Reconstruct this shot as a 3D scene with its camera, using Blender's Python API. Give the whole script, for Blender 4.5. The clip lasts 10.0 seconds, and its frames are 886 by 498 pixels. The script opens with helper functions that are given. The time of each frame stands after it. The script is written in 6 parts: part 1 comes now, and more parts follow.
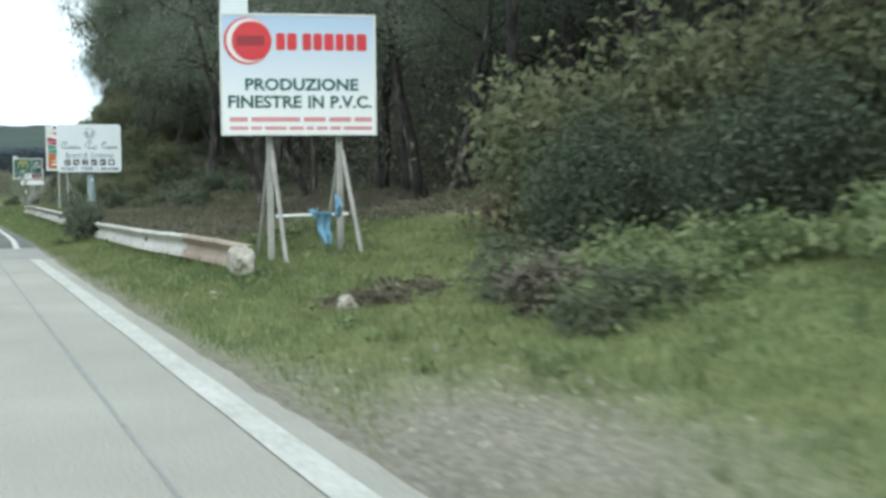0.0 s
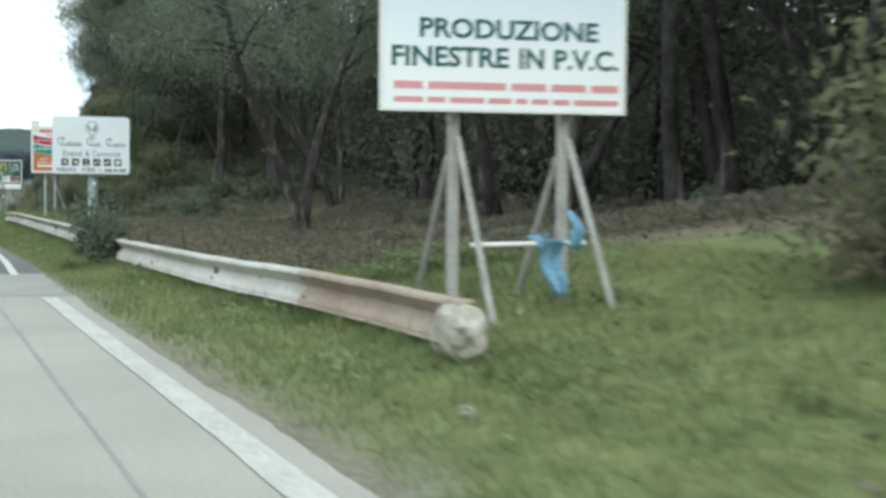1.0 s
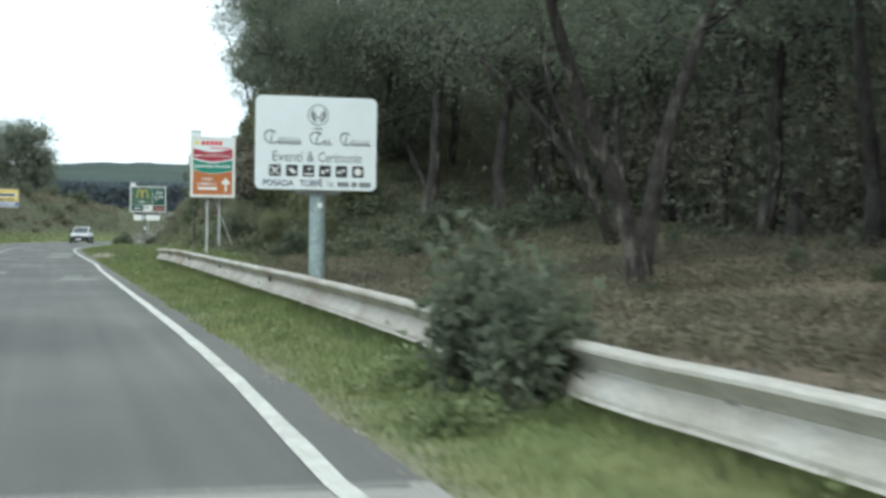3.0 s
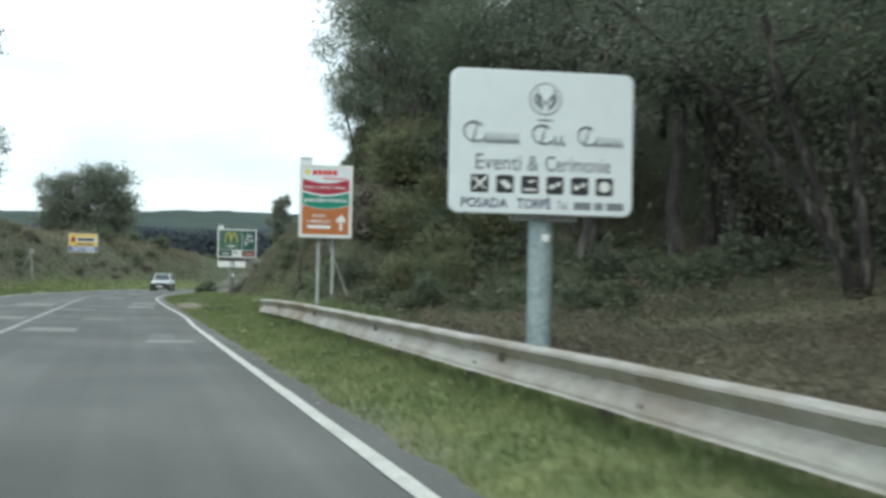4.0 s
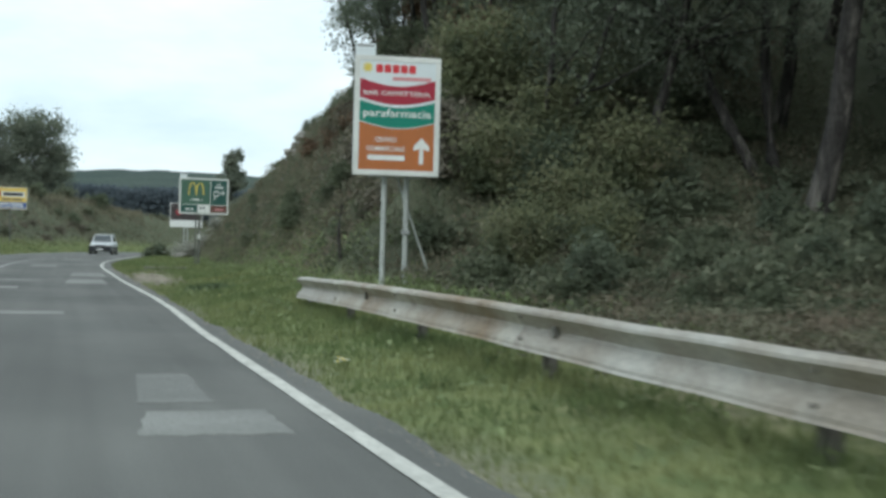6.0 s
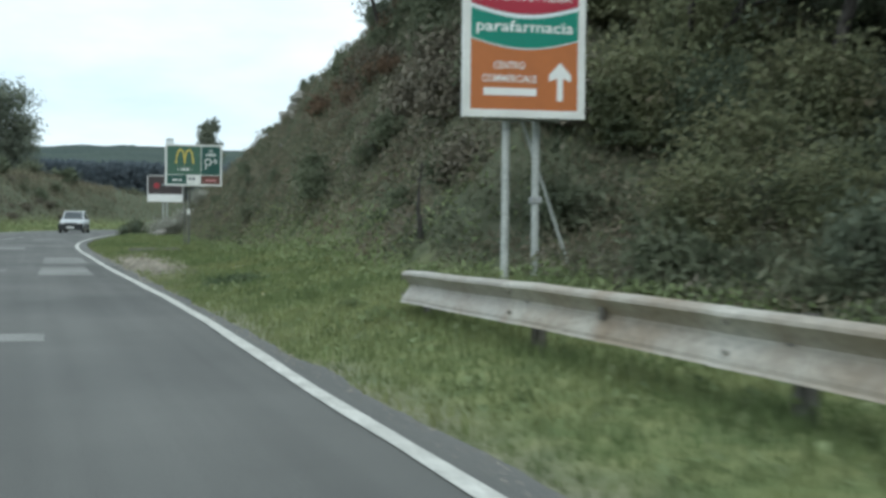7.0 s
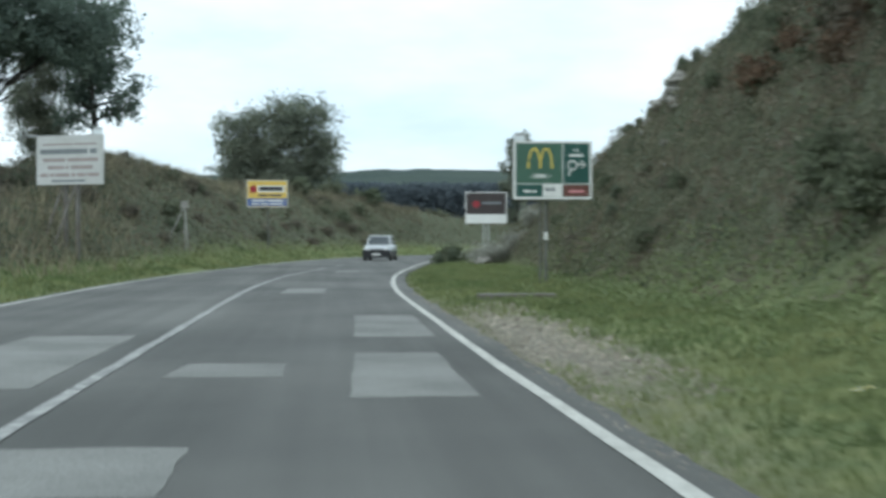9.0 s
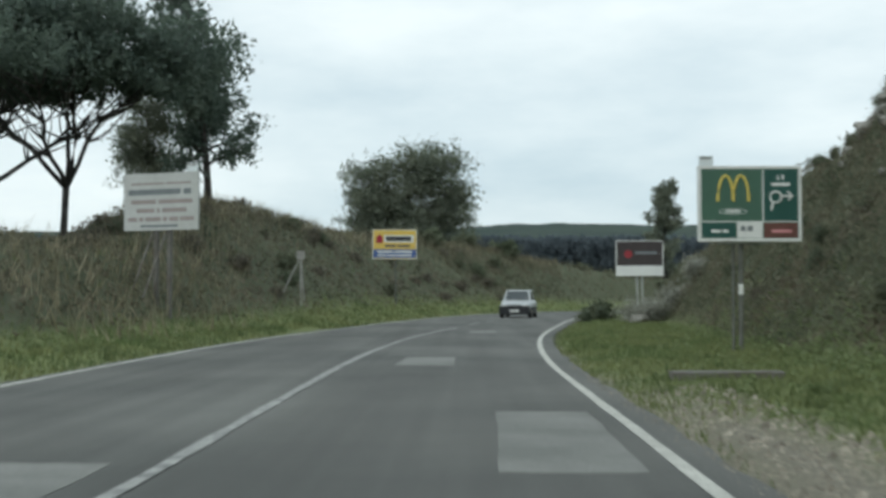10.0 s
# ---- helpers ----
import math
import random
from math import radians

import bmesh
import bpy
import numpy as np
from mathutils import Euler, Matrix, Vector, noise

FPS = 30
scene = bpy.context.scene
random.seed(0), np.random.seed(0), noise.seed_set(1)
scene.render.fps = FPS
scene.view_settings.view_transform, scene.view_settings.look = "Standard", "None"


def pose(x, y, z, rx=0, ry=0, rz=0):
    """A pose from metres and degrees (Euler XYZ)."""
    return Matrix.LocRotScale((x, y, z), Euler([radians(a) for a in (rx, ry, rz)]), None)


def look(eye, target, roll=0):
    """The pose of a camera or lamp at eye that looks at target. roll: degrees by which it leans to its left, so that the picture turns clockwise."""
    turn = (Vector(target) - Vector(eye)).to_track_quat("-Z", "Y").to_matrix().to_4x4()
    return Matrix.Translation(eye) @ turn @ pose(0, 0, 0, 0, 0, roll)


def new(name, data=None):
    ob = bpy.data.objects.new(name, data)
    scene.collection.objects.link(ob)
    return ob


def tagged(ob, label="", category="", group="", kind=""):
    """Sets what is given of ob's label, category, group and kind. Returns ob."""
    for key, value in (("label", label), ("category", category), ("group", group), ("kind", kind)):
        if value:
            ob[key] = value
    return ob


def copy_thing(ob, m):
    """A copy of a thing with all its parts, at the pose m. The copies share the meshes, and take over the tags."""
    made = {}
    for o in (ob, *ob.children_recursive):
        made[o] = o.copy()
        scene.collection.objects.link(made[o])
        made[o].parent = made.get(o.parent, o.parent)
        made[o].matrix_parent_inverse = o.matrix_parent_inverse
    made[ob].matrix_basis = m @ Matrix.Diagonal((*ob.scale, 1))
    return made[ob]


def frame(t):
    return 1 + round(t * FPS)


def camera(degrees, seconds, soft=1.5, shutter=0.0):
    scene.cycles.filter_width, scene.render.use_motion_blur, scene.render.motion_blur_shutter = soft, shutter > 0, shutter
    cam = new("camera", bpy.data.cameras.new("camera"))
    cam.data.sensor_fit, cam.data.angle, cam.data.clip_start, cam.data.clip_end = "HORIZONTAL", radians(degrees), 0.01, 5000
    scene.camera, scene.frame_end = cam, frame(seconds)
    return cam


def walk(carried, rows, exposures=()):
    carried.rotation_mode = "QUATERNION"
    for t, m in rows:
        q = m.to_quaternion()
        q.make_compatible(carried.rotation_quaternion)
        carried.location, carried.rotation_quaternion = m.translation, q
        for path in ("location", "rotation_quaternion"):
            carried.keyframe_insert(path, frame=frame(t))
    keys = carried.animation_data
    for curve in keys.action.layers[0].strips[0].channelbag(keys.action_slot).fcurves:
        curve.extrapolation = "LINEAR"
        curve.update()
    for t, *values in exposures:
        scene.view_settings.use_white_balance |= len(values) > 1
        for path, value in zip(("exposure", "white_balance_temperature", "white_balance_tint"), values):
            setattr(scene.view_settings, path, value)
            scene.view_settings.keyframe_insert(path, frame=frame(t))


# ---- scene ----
cam = camera(38.1, 10.0, 3.2, 0.4)
PATH = [
    (0, (0.152, -1.012, 1.066), (0.871, 0.852, 0.975), -0.6),
    (0.5, (0.166, 2.627, 1.072), (0.912, 4.481, 0.984), 0.2),
    (1, (0.116, 6.243, 1.091), (0.875, 8.092, 1.018), 0.4),
    (1.5, (0.051, 9.697, 1.131), (0.77, 11.562, 1.078), -0.3),
    (2, (0.188, 12.932, 1.091), (0.831, 14.825, 1.036), -0.1),
    (3.5, (0.274, 24.782, 1.025), (0.824, 26.705, 1.045), 1.1),
    (4, (0.206, 28.505, 1.006), (0.68, 30.447, 1.062), 1.2),
    (4.5, (0.153, 32.135, 1.021), (0.581, 34.088, 1.075), 1.2),
    (5, (0.092, 35.63, 1.008), (0.565, 37.573, 1.046), 1.3),
    (6.5, (0.009, 45.851, 1.017), (0.606, 47.759, 0.999), 1.2),
    (7, (-0.045, 49.394, 1.028), (0.572, 51.296, 0.985), 0.6),
    (7.5, (-0.036, 52.726, 1.071), (0.587, 54.626, 0.999), -0.0),
    (8, (-0.054, 56.378, 1.161), (0.46, 58.31, 1.107), -0.1),
    (8.5, (-0.055, 60.025, 1.161), (0.292, 61.994, 1.129), -0.2),
    (9, (-0.019, 63.728, 1.159), (0.158, 65.72, 1.146), -0.0),
    (9.5, (-0.031, 67.156, 1.159), (0.016, 69.155, 1.172), 0.1),
    (10, (0.053, 70.807, 1.15), (0.021, 72.805, 1.223), 0.0),
]
EXPOSURE = [(0.0, 0.77, 6100), (2.0, 0.77, 6200), (3.5, 0.68, 6200), (5.0, 0.28, 6200), (6.5, 0.33, 6100), (8.5, 0.45, 5900), (9.3, 0.2, 6050), (10.0, -0.04, 6300)]
walk(cam, [(t, look(eye, target, roll)) for t, eye, target, roll in PATH], [(t, e, k, 2) for t, e, k in EXPOSURE])

# ---- world, sun ----
world = bpy.data.worlds.new("sky")
scene.world = world
world.use_nodes = True
wn, wl = world.node_tree.nodes, world.node_tree.links
wn.clear()
w_out = wn.new("ShaderNodeOutputWorld")
w_bg = wn.new("ShaderNodeBackground")
w_sky = wn.new("ShaderNodeTexSky")
w_sky.sky_type = "NISHITA"
w_sky.sun_disc = False
w_sky.sun_elevation = radians(42)
w_sky.sun_rotation = radians(200)
w_sky.air_density, w_sky.dust_density = 1.0, 2.0
w_co = wn.new("ShaderNodeTexCoord")
w_map = wn.new("ShaderNodeMapping")
w_map.inputs["Scale"].default_value = (1.0, 1.0, 3.2)
w_noise = wn.new("ShaderNodeTexNoise")
w_noise.inputs["Scale"].default_value = 2.4
w_noise.inputs["Detail"].default_value = 7.0
w_noise.inputs["Roughness"].default_value = 0.55
w_ramp = wn.new("ShaderNodeValToRGB")
w_ramp.color_ramp.elements[0].position, w_ramp.color_ramp.elements[0].color = 0.36, (6.1, 7.0, 7.7, 1)
w_ramp.color_ramp.elements[1].position, w_ramp.color_ramp.elements[1].color = 0.66, (9.6, 9.9, 10.1, 1)
w_mix = wn.new("ShaderNodeMix")
w_mix.data_type = "RGBA"
w_mix.inputs["Factor"].default_value = 0.9
wl.new(w_co.outputs["Generated"], w_map.inputs["Vector"])
wl.new(w_map.outputs["Vector"], w_noise.inputs["Vector"])
wl.new(w_noise.outputs["Fac"], w_ramp.inputs["Fac"])
wl.new(w_sky.outputs["Color"], w_mix.inputs["A"])
wl.new(w_ramp.outputs["Color"], w_mix.inputs["B"])
wl.new(w_mix.outputs["Result"], w_bg.inputs["Color"])
w_bg.inputs["Strength"].default_value = 0.11
wl.new(w_bg.outputs["Background"], w_out.inputs["Surface"])

sun = new("sun", bpy.data.lights.new("sun", "SUN"))
sun.data.energy, sun.data.angle, sun.data.color = 0.9, radians(25), (1.0, 0.97, 0.92)
sun.matrix_world = look((-14, -30, 40), (0, 10, 0))

# ---- materials ----


def material(name, colour, colour2, scale=4.0, rough=0.85, bump=0.3, fine=40.0, metal=0.0, spread=(0.35, 0.65), piece=0.0, spec=0.3, transmit=0.0, grain=0.22):
    """Two colours mixed by coarse noise, darkened and lightened by a fine one, with a bump. piece: value change from object or island to the next."""
    m = bpy.data.materials.new(name)
    m.use_nodes = True
    n, l = m.node_tree.nodes, m.node_tree.links
    b = n["Principled BSDF"]
    co = n.new("ShaderNodeTexCoord")
    big = n.new("ShaderNodeTexNoise")
    big.inputs["Scale"].default_value, big.inputs["Detail"].default_value = scale, 5.0
    l.new(co.outputs["Object"], big.inputs["Vector"])
    ramp = n.new("ShaderNodeMapRange")
    ramp.inputs["From Min"].default_value, ramp.inputs["From Max"].default_value = spread
    l.new(big.outputs["Fac"], ramp.inputs["Value"])
    mix = n.new("ShaderNodeMix")
    mix.data_type = "RGBA"
    mix.inputs["A"].default_value, mix.inputs["B"].default_value = (*colour, 1), (*colour2, 1)
    l.new(ramp.outputs["Result"], mix.inputs["Factor"])
    small = n.new("ShaderNodeTexNoise")
    small.inputs["Scale"].default_value, small.inputs["Detail"].default_value = fine, 3.0
    l.new(co.outputs["Object"], small.inputs["Vector"])
    val = n.new("ShaderNodeMapRange")
    val.inputs["From Min"].default_value, val.inputs["From Max"].default_value = 0.3, 0.7
    val.inputs["To Min"].default_value, val.inputs["To Max"].default_value = 1 - grain, 1 + grain
    l.new(small.outputs["Fac"], val.inputs["Value"])
    hsv = n.new("ShaderNodeHueSaturation")
    l.new(mix.outputs["Result"], hsv.inputs["Color"])
    last = val.outputs["Result"]
    if piece:
        geo = n.new("ShaderNodeNewGeometry")
        pr = n.new("ShaderNodeMapRange")
        pr.inputs["To Min"].default_value, pr.inputs["To Max"].default_value = 1 - piece, 1 + piece
        l.new(geo.outputs["Random Per Island"], pr.inputs["Value"])
        mul = n.new("ShaderNodeMath")
        mul.operation = "MULTIPLY"
        l.new(last, mul.inputs[0])
        l.new(pr.outputs["Result"], mul.inputs[1])
        last = mul.outputs["Value"]
    l.new(last, hsv.inputs["Value"])
    l.new(hsv.outputs["Color"], b.inputs["Base Color"])
    b.inputs["Roughness"].default_value, b.inputs["Metallic"].default_value = rough, metal
    b.inputs["Specular IOR Level"].default_value = spec
    if bump:
        bp = n.new("ShaderNodeBump")
        bp.inputs["Strength"].default_value, bp.inputs["Distance"].default_value = bump, 0.02
        l.new(small.outputs["Fac"], bp.inputs["Height"])
        l.new(bp.outputs["Normal"], b.inputs["Normal"])
    if transmit:
        tr = n.new("ShaderNodeBsdfTranslucent")
        l.new(hsv.outputs["Color"], tr.inputs["Color"])
        ms = n.new("ShaderNodeMixShader")
        ms.inputs["Fac"].default_value = transmit
        l.new(b.outputs["BSDF"], ms.inputs[1])
        l.new(tr.outputs["BSDF"], ms.inputs[2])
        l.new(ms.outputs["Shader"], n["Material Output"].inputs["Surface"])
    return m


M = {
    "concrete_road": material("concrete_road", (0.306, 0.294, 0.256), (0.37, 0.356, 0.312), 0.5, 0.9, 0.25, 60),
    "white_line": material("white_line", (0.56, 0.555, 0.51), (0.40, 0.395, 0.36), 3.5, 0.85, 0.25, 28, spread=(0.4, 0.75)),
    "old_line": material("old_line", (0.50, 0.495, 0.455), (0.42, 0.42, 0.385), 2.5, 0.85, 0.2, 25),
    "worn_line": material("worn_line", (0.44, 0.44, 0.42), (0.19, 0.195, 0.19), 4.5, 0.85, 0.2, 22),
    "zinc_rusty": material("zinc_rusty", (0.36, 0.295, 0.24), (0.27, 0.205, 0.155), 2.0, 0.7, 0.2, 25, 0.1),
    "rock_pale": material("rock_pale", (0.46, 0.43, 0.37), (0.29, 0.27, 0.23), 4.0, 0.95, 0.8, 14),
    "patch": material("patch", (0.185, 0.188, 0.176), (0.25, 0.252, 0.236), 0.9, 0.9, 0.25, 50),
    "patch_pale": material("patch_pale", (0.158, 0.16, 0.15), (0.20, 0.202, 0.19), 1.2, 0.9, 0.25, 50),
    "concrete_grey": material("concrete_grey", (0.25, 0.248, 0.225), (0.30, 0.297, 0.27), 0.6, 0.9, 0.2, 60),
    "joint_dark": material("joint_dark", (0.17, 0.168, 0.155), (0.23, 0.228, 0.21), 3.0, 0.9, 0.1),
    "joint": material("joint", (0.24, 0.24, 0.23), (0.29, 0.29, 0.28), 4.0, 0.9, 0.1),
    "zinc": material("zinc", (0.42, 0.405, 0.365), (0.285, 0.25, 0.205), 1.3, 0.55, 0.15, 25, 0.15, spec=0.4),
    "zinc_bright": material("zinc_bright", (0.53, 0.515, 0.475), (0.38, 0.355, 0.305), 1.3, 0.5, 0.15, 25, 0.1, spec=0.4),
    "zinc_brown": material("zinc_brown", (0.44, 0.42, 0.37), (0.22, 0.165, 0.11), 1.1, 0.65, 0.2, 22, 0.1, spec=0.35),
    "zinc_dark": material("zinc_dark", (0.20, 0.195, 0.18), (0.15, 0.135, 0.115), 3.0, 0.6, 0.15, 25, 0.3),
    "post_grey": material("post_grey", (0.44, 0.46, 0.44), (0.36, 0.38, 0.37), 2.0, 0.6, 0.15, 30, 0.2),
    "post_concrete": material("post_concrete", (0.40, 0.39, 0.36), (0.30, 0.29, 0.27), 3.0, 0.9, 0.4, 40),
    "post_dull": material("post_dull", (0.15, 0.155, 0.14), (0.11, 0.115, 0.10), 2.0, 0.75, 0.15, 30),
    "post_teal": material("post_teal", (0.30, 0.37, 0.38), (0.24, 0.30, 0.31), 2.0, 0.45, 0.1, 20, 0.1),
    "sign_white": material("sign_white", (0.69, 0.74, 0.755), (0.665, 0.715, 0.73), 0.8, 0.45, 0.0, 6, grain=0.02),
    "sign_rim": material("sign_rim", (0.72, 0.73, 0.70), (0.62, 0.63, 0.60), 2.0, 0.5, 0.05, 15, grain=0.04),
    "sign_back": material("sign_back", (0.34, 0.35, 0.35), (0.28, 0.29, 0.29), 2.0, 0.5, 0.05, 15, 0.3),
    "ink_red": material("ink_red", (0.62, 0.05, 0.06), (0.55, 0.05, 0.06), 3.0, 0.5, 0.0, grain=0.04),
    "ink_rose": material("ink_rose", (0.63, 0.29, 0.30), (0.58, 0.26, 0.27), 3.0, 0.5, 0.0, grain=0.04),
    "ink_green": material("ink_green", (0.02, 0.09, 0.085), (0.025, 0.10, 0.09), 3.0, 0.5, 0.0, grain=0.04),
    "ink_grey": material("ink_grey", (0.17, 0.19, 0.20), (0.2, 0.22, 0.23), 3.0, 0.5, 0.0, grain=0.04),
    "ink_black": material("ink_black", (0.03, 0.032, 0.036), (0.04, 0.042, 0.045), 3.0, 0.5, 0.0, grain=0.04),
    "ink_blue": material("ink_blue", (0.035, 0.045, 0.09), (0.04, 0.05, 0.1), 3.0, 0.5, 0.0, grain=0.04),
    "ink_white": material("ink_white", (0.74, 0.75, 0.73), (0.68, 0.69, 0.67), 3.0, 0.5, 0.0, grain=0.04),
    "band_red": material("band_red", (0.36, 0.03, 0.055), (0.32, 0.03, 0.05), 2.0, 0.45, 0.0, grain=0.04),
    "band_green": material("band_green", (0.02, 0.23, 0.16), (0.02, 0.20, 0.145), 2.0, 0.45, 0.0, grain=0.04),
    "band_orange": material("band_orange", (0.44, 0.15, 0.05), (0.40, 0.14, 0.05), 2.0, 0.45, 0.0, grain=0.04),
    "panel_green": material("panel_green", (0.075, 0.15, 0.11), (0.07, 0.135, 0.10), 2.0, 0.45, 0.0, grain=0.04),
    "panel_green_dark": material("panel_green_dark", (0.035, 0.10, 0.085), (0.03, 0.09, 0.075), 2.0, 0.45, 0.0, grain=0.04),
    "panel_brown": material("panel_brown", (0.06, 0.05, 0.05), (0.05, 0.042, 0.042), 2.0, 0.5, 0.0, grain=0.04),
    "panel_yellow": material("panel_yellow", (0.72, 0.52, 0.12), (0.66, 0.48, 0.12), 2.0, 0.5, 0.0, grain=0.04),
    "panel_blue": material("panel_blue", (0.06, 0.12, 0.33), (0.06, 0.11, 0.3), 2.0, 0.5, 0.0, grain=0.04),
    "ink_faded": material("ink_faded", (0.34, 0.29, 0.28), (0.30, 0.26, 0.25), 3.0, 0.5, 0.0, grain=0.04),
    "yellow": material("yellow", (0.74, 0.60, 0.14), (0.70, 0.56, 0.13), 2.0, 0.5, 0.0, grain=0.04),
    "blue_cloth": material("blue_cloth", (0.19, 0.36, 0.47), (0.15, 0.28, 0.39), 6.0, 0.8, 0.4, 30),
    "rock": material("rock", (0.32, 0.31, 0.28), (0.2, 0.195, 0.175), 3.0, 0.95, 0.8, 14),
    "gravel": material("gravel", (0.38, 0.345, 0.285), (0.21, 0.19, 0.155), 8.0, 0.95, 0.5, 60, piece=0.35),
    "leaf_dark": material("leaf_dark", (0.105, 0.13, 0.09), (0.17, 0.195, 0.135), 0.7, 0.7, 0.0, 3.0, piece=0.14, transmit=0.42),
    "leaf_grey": material("leaf_grey", (0.145, 0.17, 0.13), (0.22, 0.24, 0.18), 0.7, 0.7, 0.0, 3.0, piece=0.14, transmit=0.42),
    # pine leaves, base colour raised to imitate haze over the far crowns
    "leaf_pine": material("leaf_pine", (0.105, 0.142, 0.118), (0.15, 0.188, 0.147), 0.6, 0.7, 0.0, 3.0, piece=0.15, transmit=0.42),
    # far leaves: aerial haze is mixed into this pale bluish base colour
    "leaf_far_haze": material("leaf_far_haze", (0.11, 0.132, 0.148), (0.12, 0.143, 0.157), 0.08, 0.9, 0.0, 1.0, piece=0.03, transmit=0.55),
    "leaf_green": material("leaf_green", (0.155, 0.20, 0.09), (0.215, 0.25, 0.125), 1.2, 0.7, 0.0, 4.0, piece=0.22, transmit=0.3),
    "leaf_scrub": material("leaf_scrub", (0.128, 0.154, 0.098), (0.185, 0.192, 0.132), 0.35, 0.8, 0.0, 2.0, piece=0.22, transmit=0.42),
    "leaf_rust": material("leaf_rust", (0.185, 0.123, 0.082), (0.15, 0.117, 0.082), 0.5, 0.8, 0.0, 2.0, piece=0.35, transmit=0.42),
    "leaf_thicket": material("leaf_thicket", (0.085, 0.11, 0.07), (0.13, 0.155, 0.105), 0.7, 0.7, 0.0, 3.0, piece=0.18, transmit=0.35),
    "sign_grey": material("sign_grey", (0.52, 0.53, 0.52), (0.46, 0.47, 0.45), 1.0, 0.6, 0.03, 10, grain=0.06),
    "leaf_deep": material("leaf_deep", (0.15, 0.16, 0.125), (0.215, 0.215, 0.165), 0.4, 0.8, 0.0, 2.0, piece=0.2, transmit=0.42),
    "leaf_floor": material("leaf_floor", (0.135, 0.12, 0.09), (0.165, 0.16, 0.11), 0.5, 0.85, 0.0, 2.0, piece=0.25, transmit=0.3),
    "leaf_weed": material("leaf_weed", (0.095, 0.135, 0.07), (0.145, 0.18, 0.1), 1.2, 0.75, 0.0, 4.0, piece=0.2, transmit=0.3),
    "straw": material("straw", (0.20, 0.185, 0.13), (0.135, 0.135, 0.088), 0.5, 0.9, 0.0, 3.0, piece=0.35, transmit=0.42),
    "grass": material("grass", (0.128, 0.172, 0.071), (0.22, 0.238, 0.107), 0.45, 0.8, 0.0, 3.0, piece=0.18, transmit=0.3),
    "grass_dark": material("grass_dark", (0.095, 0.132, 0.055), (0.14, 0.17, 0.075), 0.6, 0.8, 0.0, 3.0, piece=0.2, transmit=0.3),
    "straw_pale": material("straw_pale", (0.36, 0.32, 0.23), (0.24, 0.22, 0.14), 0.5, 0.9, 0.0, 3.0, piece=0.3, transmit=0.42),
    "leaf_pale": material("leaf_pale", (0.42, 0.42, 0.37), (0.27, 0.275, 0.23), 2.0, 0.8, 0.0, 3.0, piece=0.25, transmit=0.42),
    "leaf_dry": material("leaf_dry", (0.15, 0.136, 0.103), (0.118, 0.109, 0.084), 0.8, 0.9, 0.0, 3.0, piece=0.25),
    "twig": material("twig", (0.15, 0.13, 0.095), (0.10, 0.088, 0.065), 2.0, 0.95, 0.3, 20, piece=0.3),
    "car_white": material("car_white", (0.5, 0.52, 0.53), (0.46, 0.48, 0.49), 1.0, 0.3, 0.0, spec=0.5, grain=0.04),
    "car_dark": material("car_dark", (0.02, 0.022, 0.025), (0.03, 0.032, 0.035), 2.0, 0.5, 0.0, grain=0.04),
    "car_glass": material("car_glass", (0.05, 0.06, 0.065), (0.065, 0.075, 0.08), 1.0, 0.08, 0.0, spec=0.6, grain=0.04),
    "lamp_glass": material("lamp_glass", (0.7, 0.72, 0.72), (0.6, 0.62, 0.62), 3.0, 0.15, 0.0, spec=0.6, grain=0.04),
    "tyre": material("tyre", (0.02, 0.02, 0.02), (0.03, 0.03, 0.03), 3.0, 0.9, 0.2),
}


def asphalt():
    """Grey asphalt with worn pale wheel tracks along the lane, darker stretches and fine grain."""
    m = material("asphalt", (0.103, 0.105, 0.098), (0.142, 0.143, 0.132), 0.25, 0.85, 0.35, 90, spec=0.35)
    n, l = m.node_tree.nodes, m.node_tree.links
    b = n["Principled BSDF"]
    was = b.inputs["Base Color"].links[0].from_socket
    co = n.new("ShaderNodeTexCoord")
    factor = None
    for scale, lo, hi in (((0.95, 0.02, 1.0), 0.88, 1.10), ((3.5, 0.05, 1.0), 0.92, 1.08), ((0.35, 0.16, 1.0), 0.86, 1.12)):
        mp = n.new("ShaderNodeMapping")
        mp.inputs["Scale"].default_value = scale
        l.new(co.outputs["Object"], mp.inputs["Vector"])
        t = n.new("ShaderNodeTexNoise")
        t.inputs["Scale"].default_value, t.inputs["Detail"].default_value = 1.0, 4.0
        l.new(mp.outputs["Vector"], t.inputs["Vector"])
        r = n.new("ShaderNodeMapRange")
        r.inputs["From Min"].default_value, r.inputs["From Max"].default_value = 0.35, 0.65
        r.inputs["To Min"].default_value, r.inputs["To Max"].default_value = lo, hi
        l.new(t.outputs["Fac"], r.inputs["Value"])
        if factor is None:
            factor = r.outputs["Result"]
        else:
            mu = n.new("ShaderNodeMath")
            mu.operation = "MULTIPLY"
            l.new(factor, mu.inputs[0])
            l.new(r.outputs["Result"], mu.inputs[1])
            factor = mu.outputs["Value"]
    hs = n.new("ShaderNodeHueSaturation")
    l.new(was, hs.inputs["Color"])
    l.new(factor, hs.inputs["Value"])
    l.new(hs.outputs["Color"], b.inputs["Base Color"])
    return m


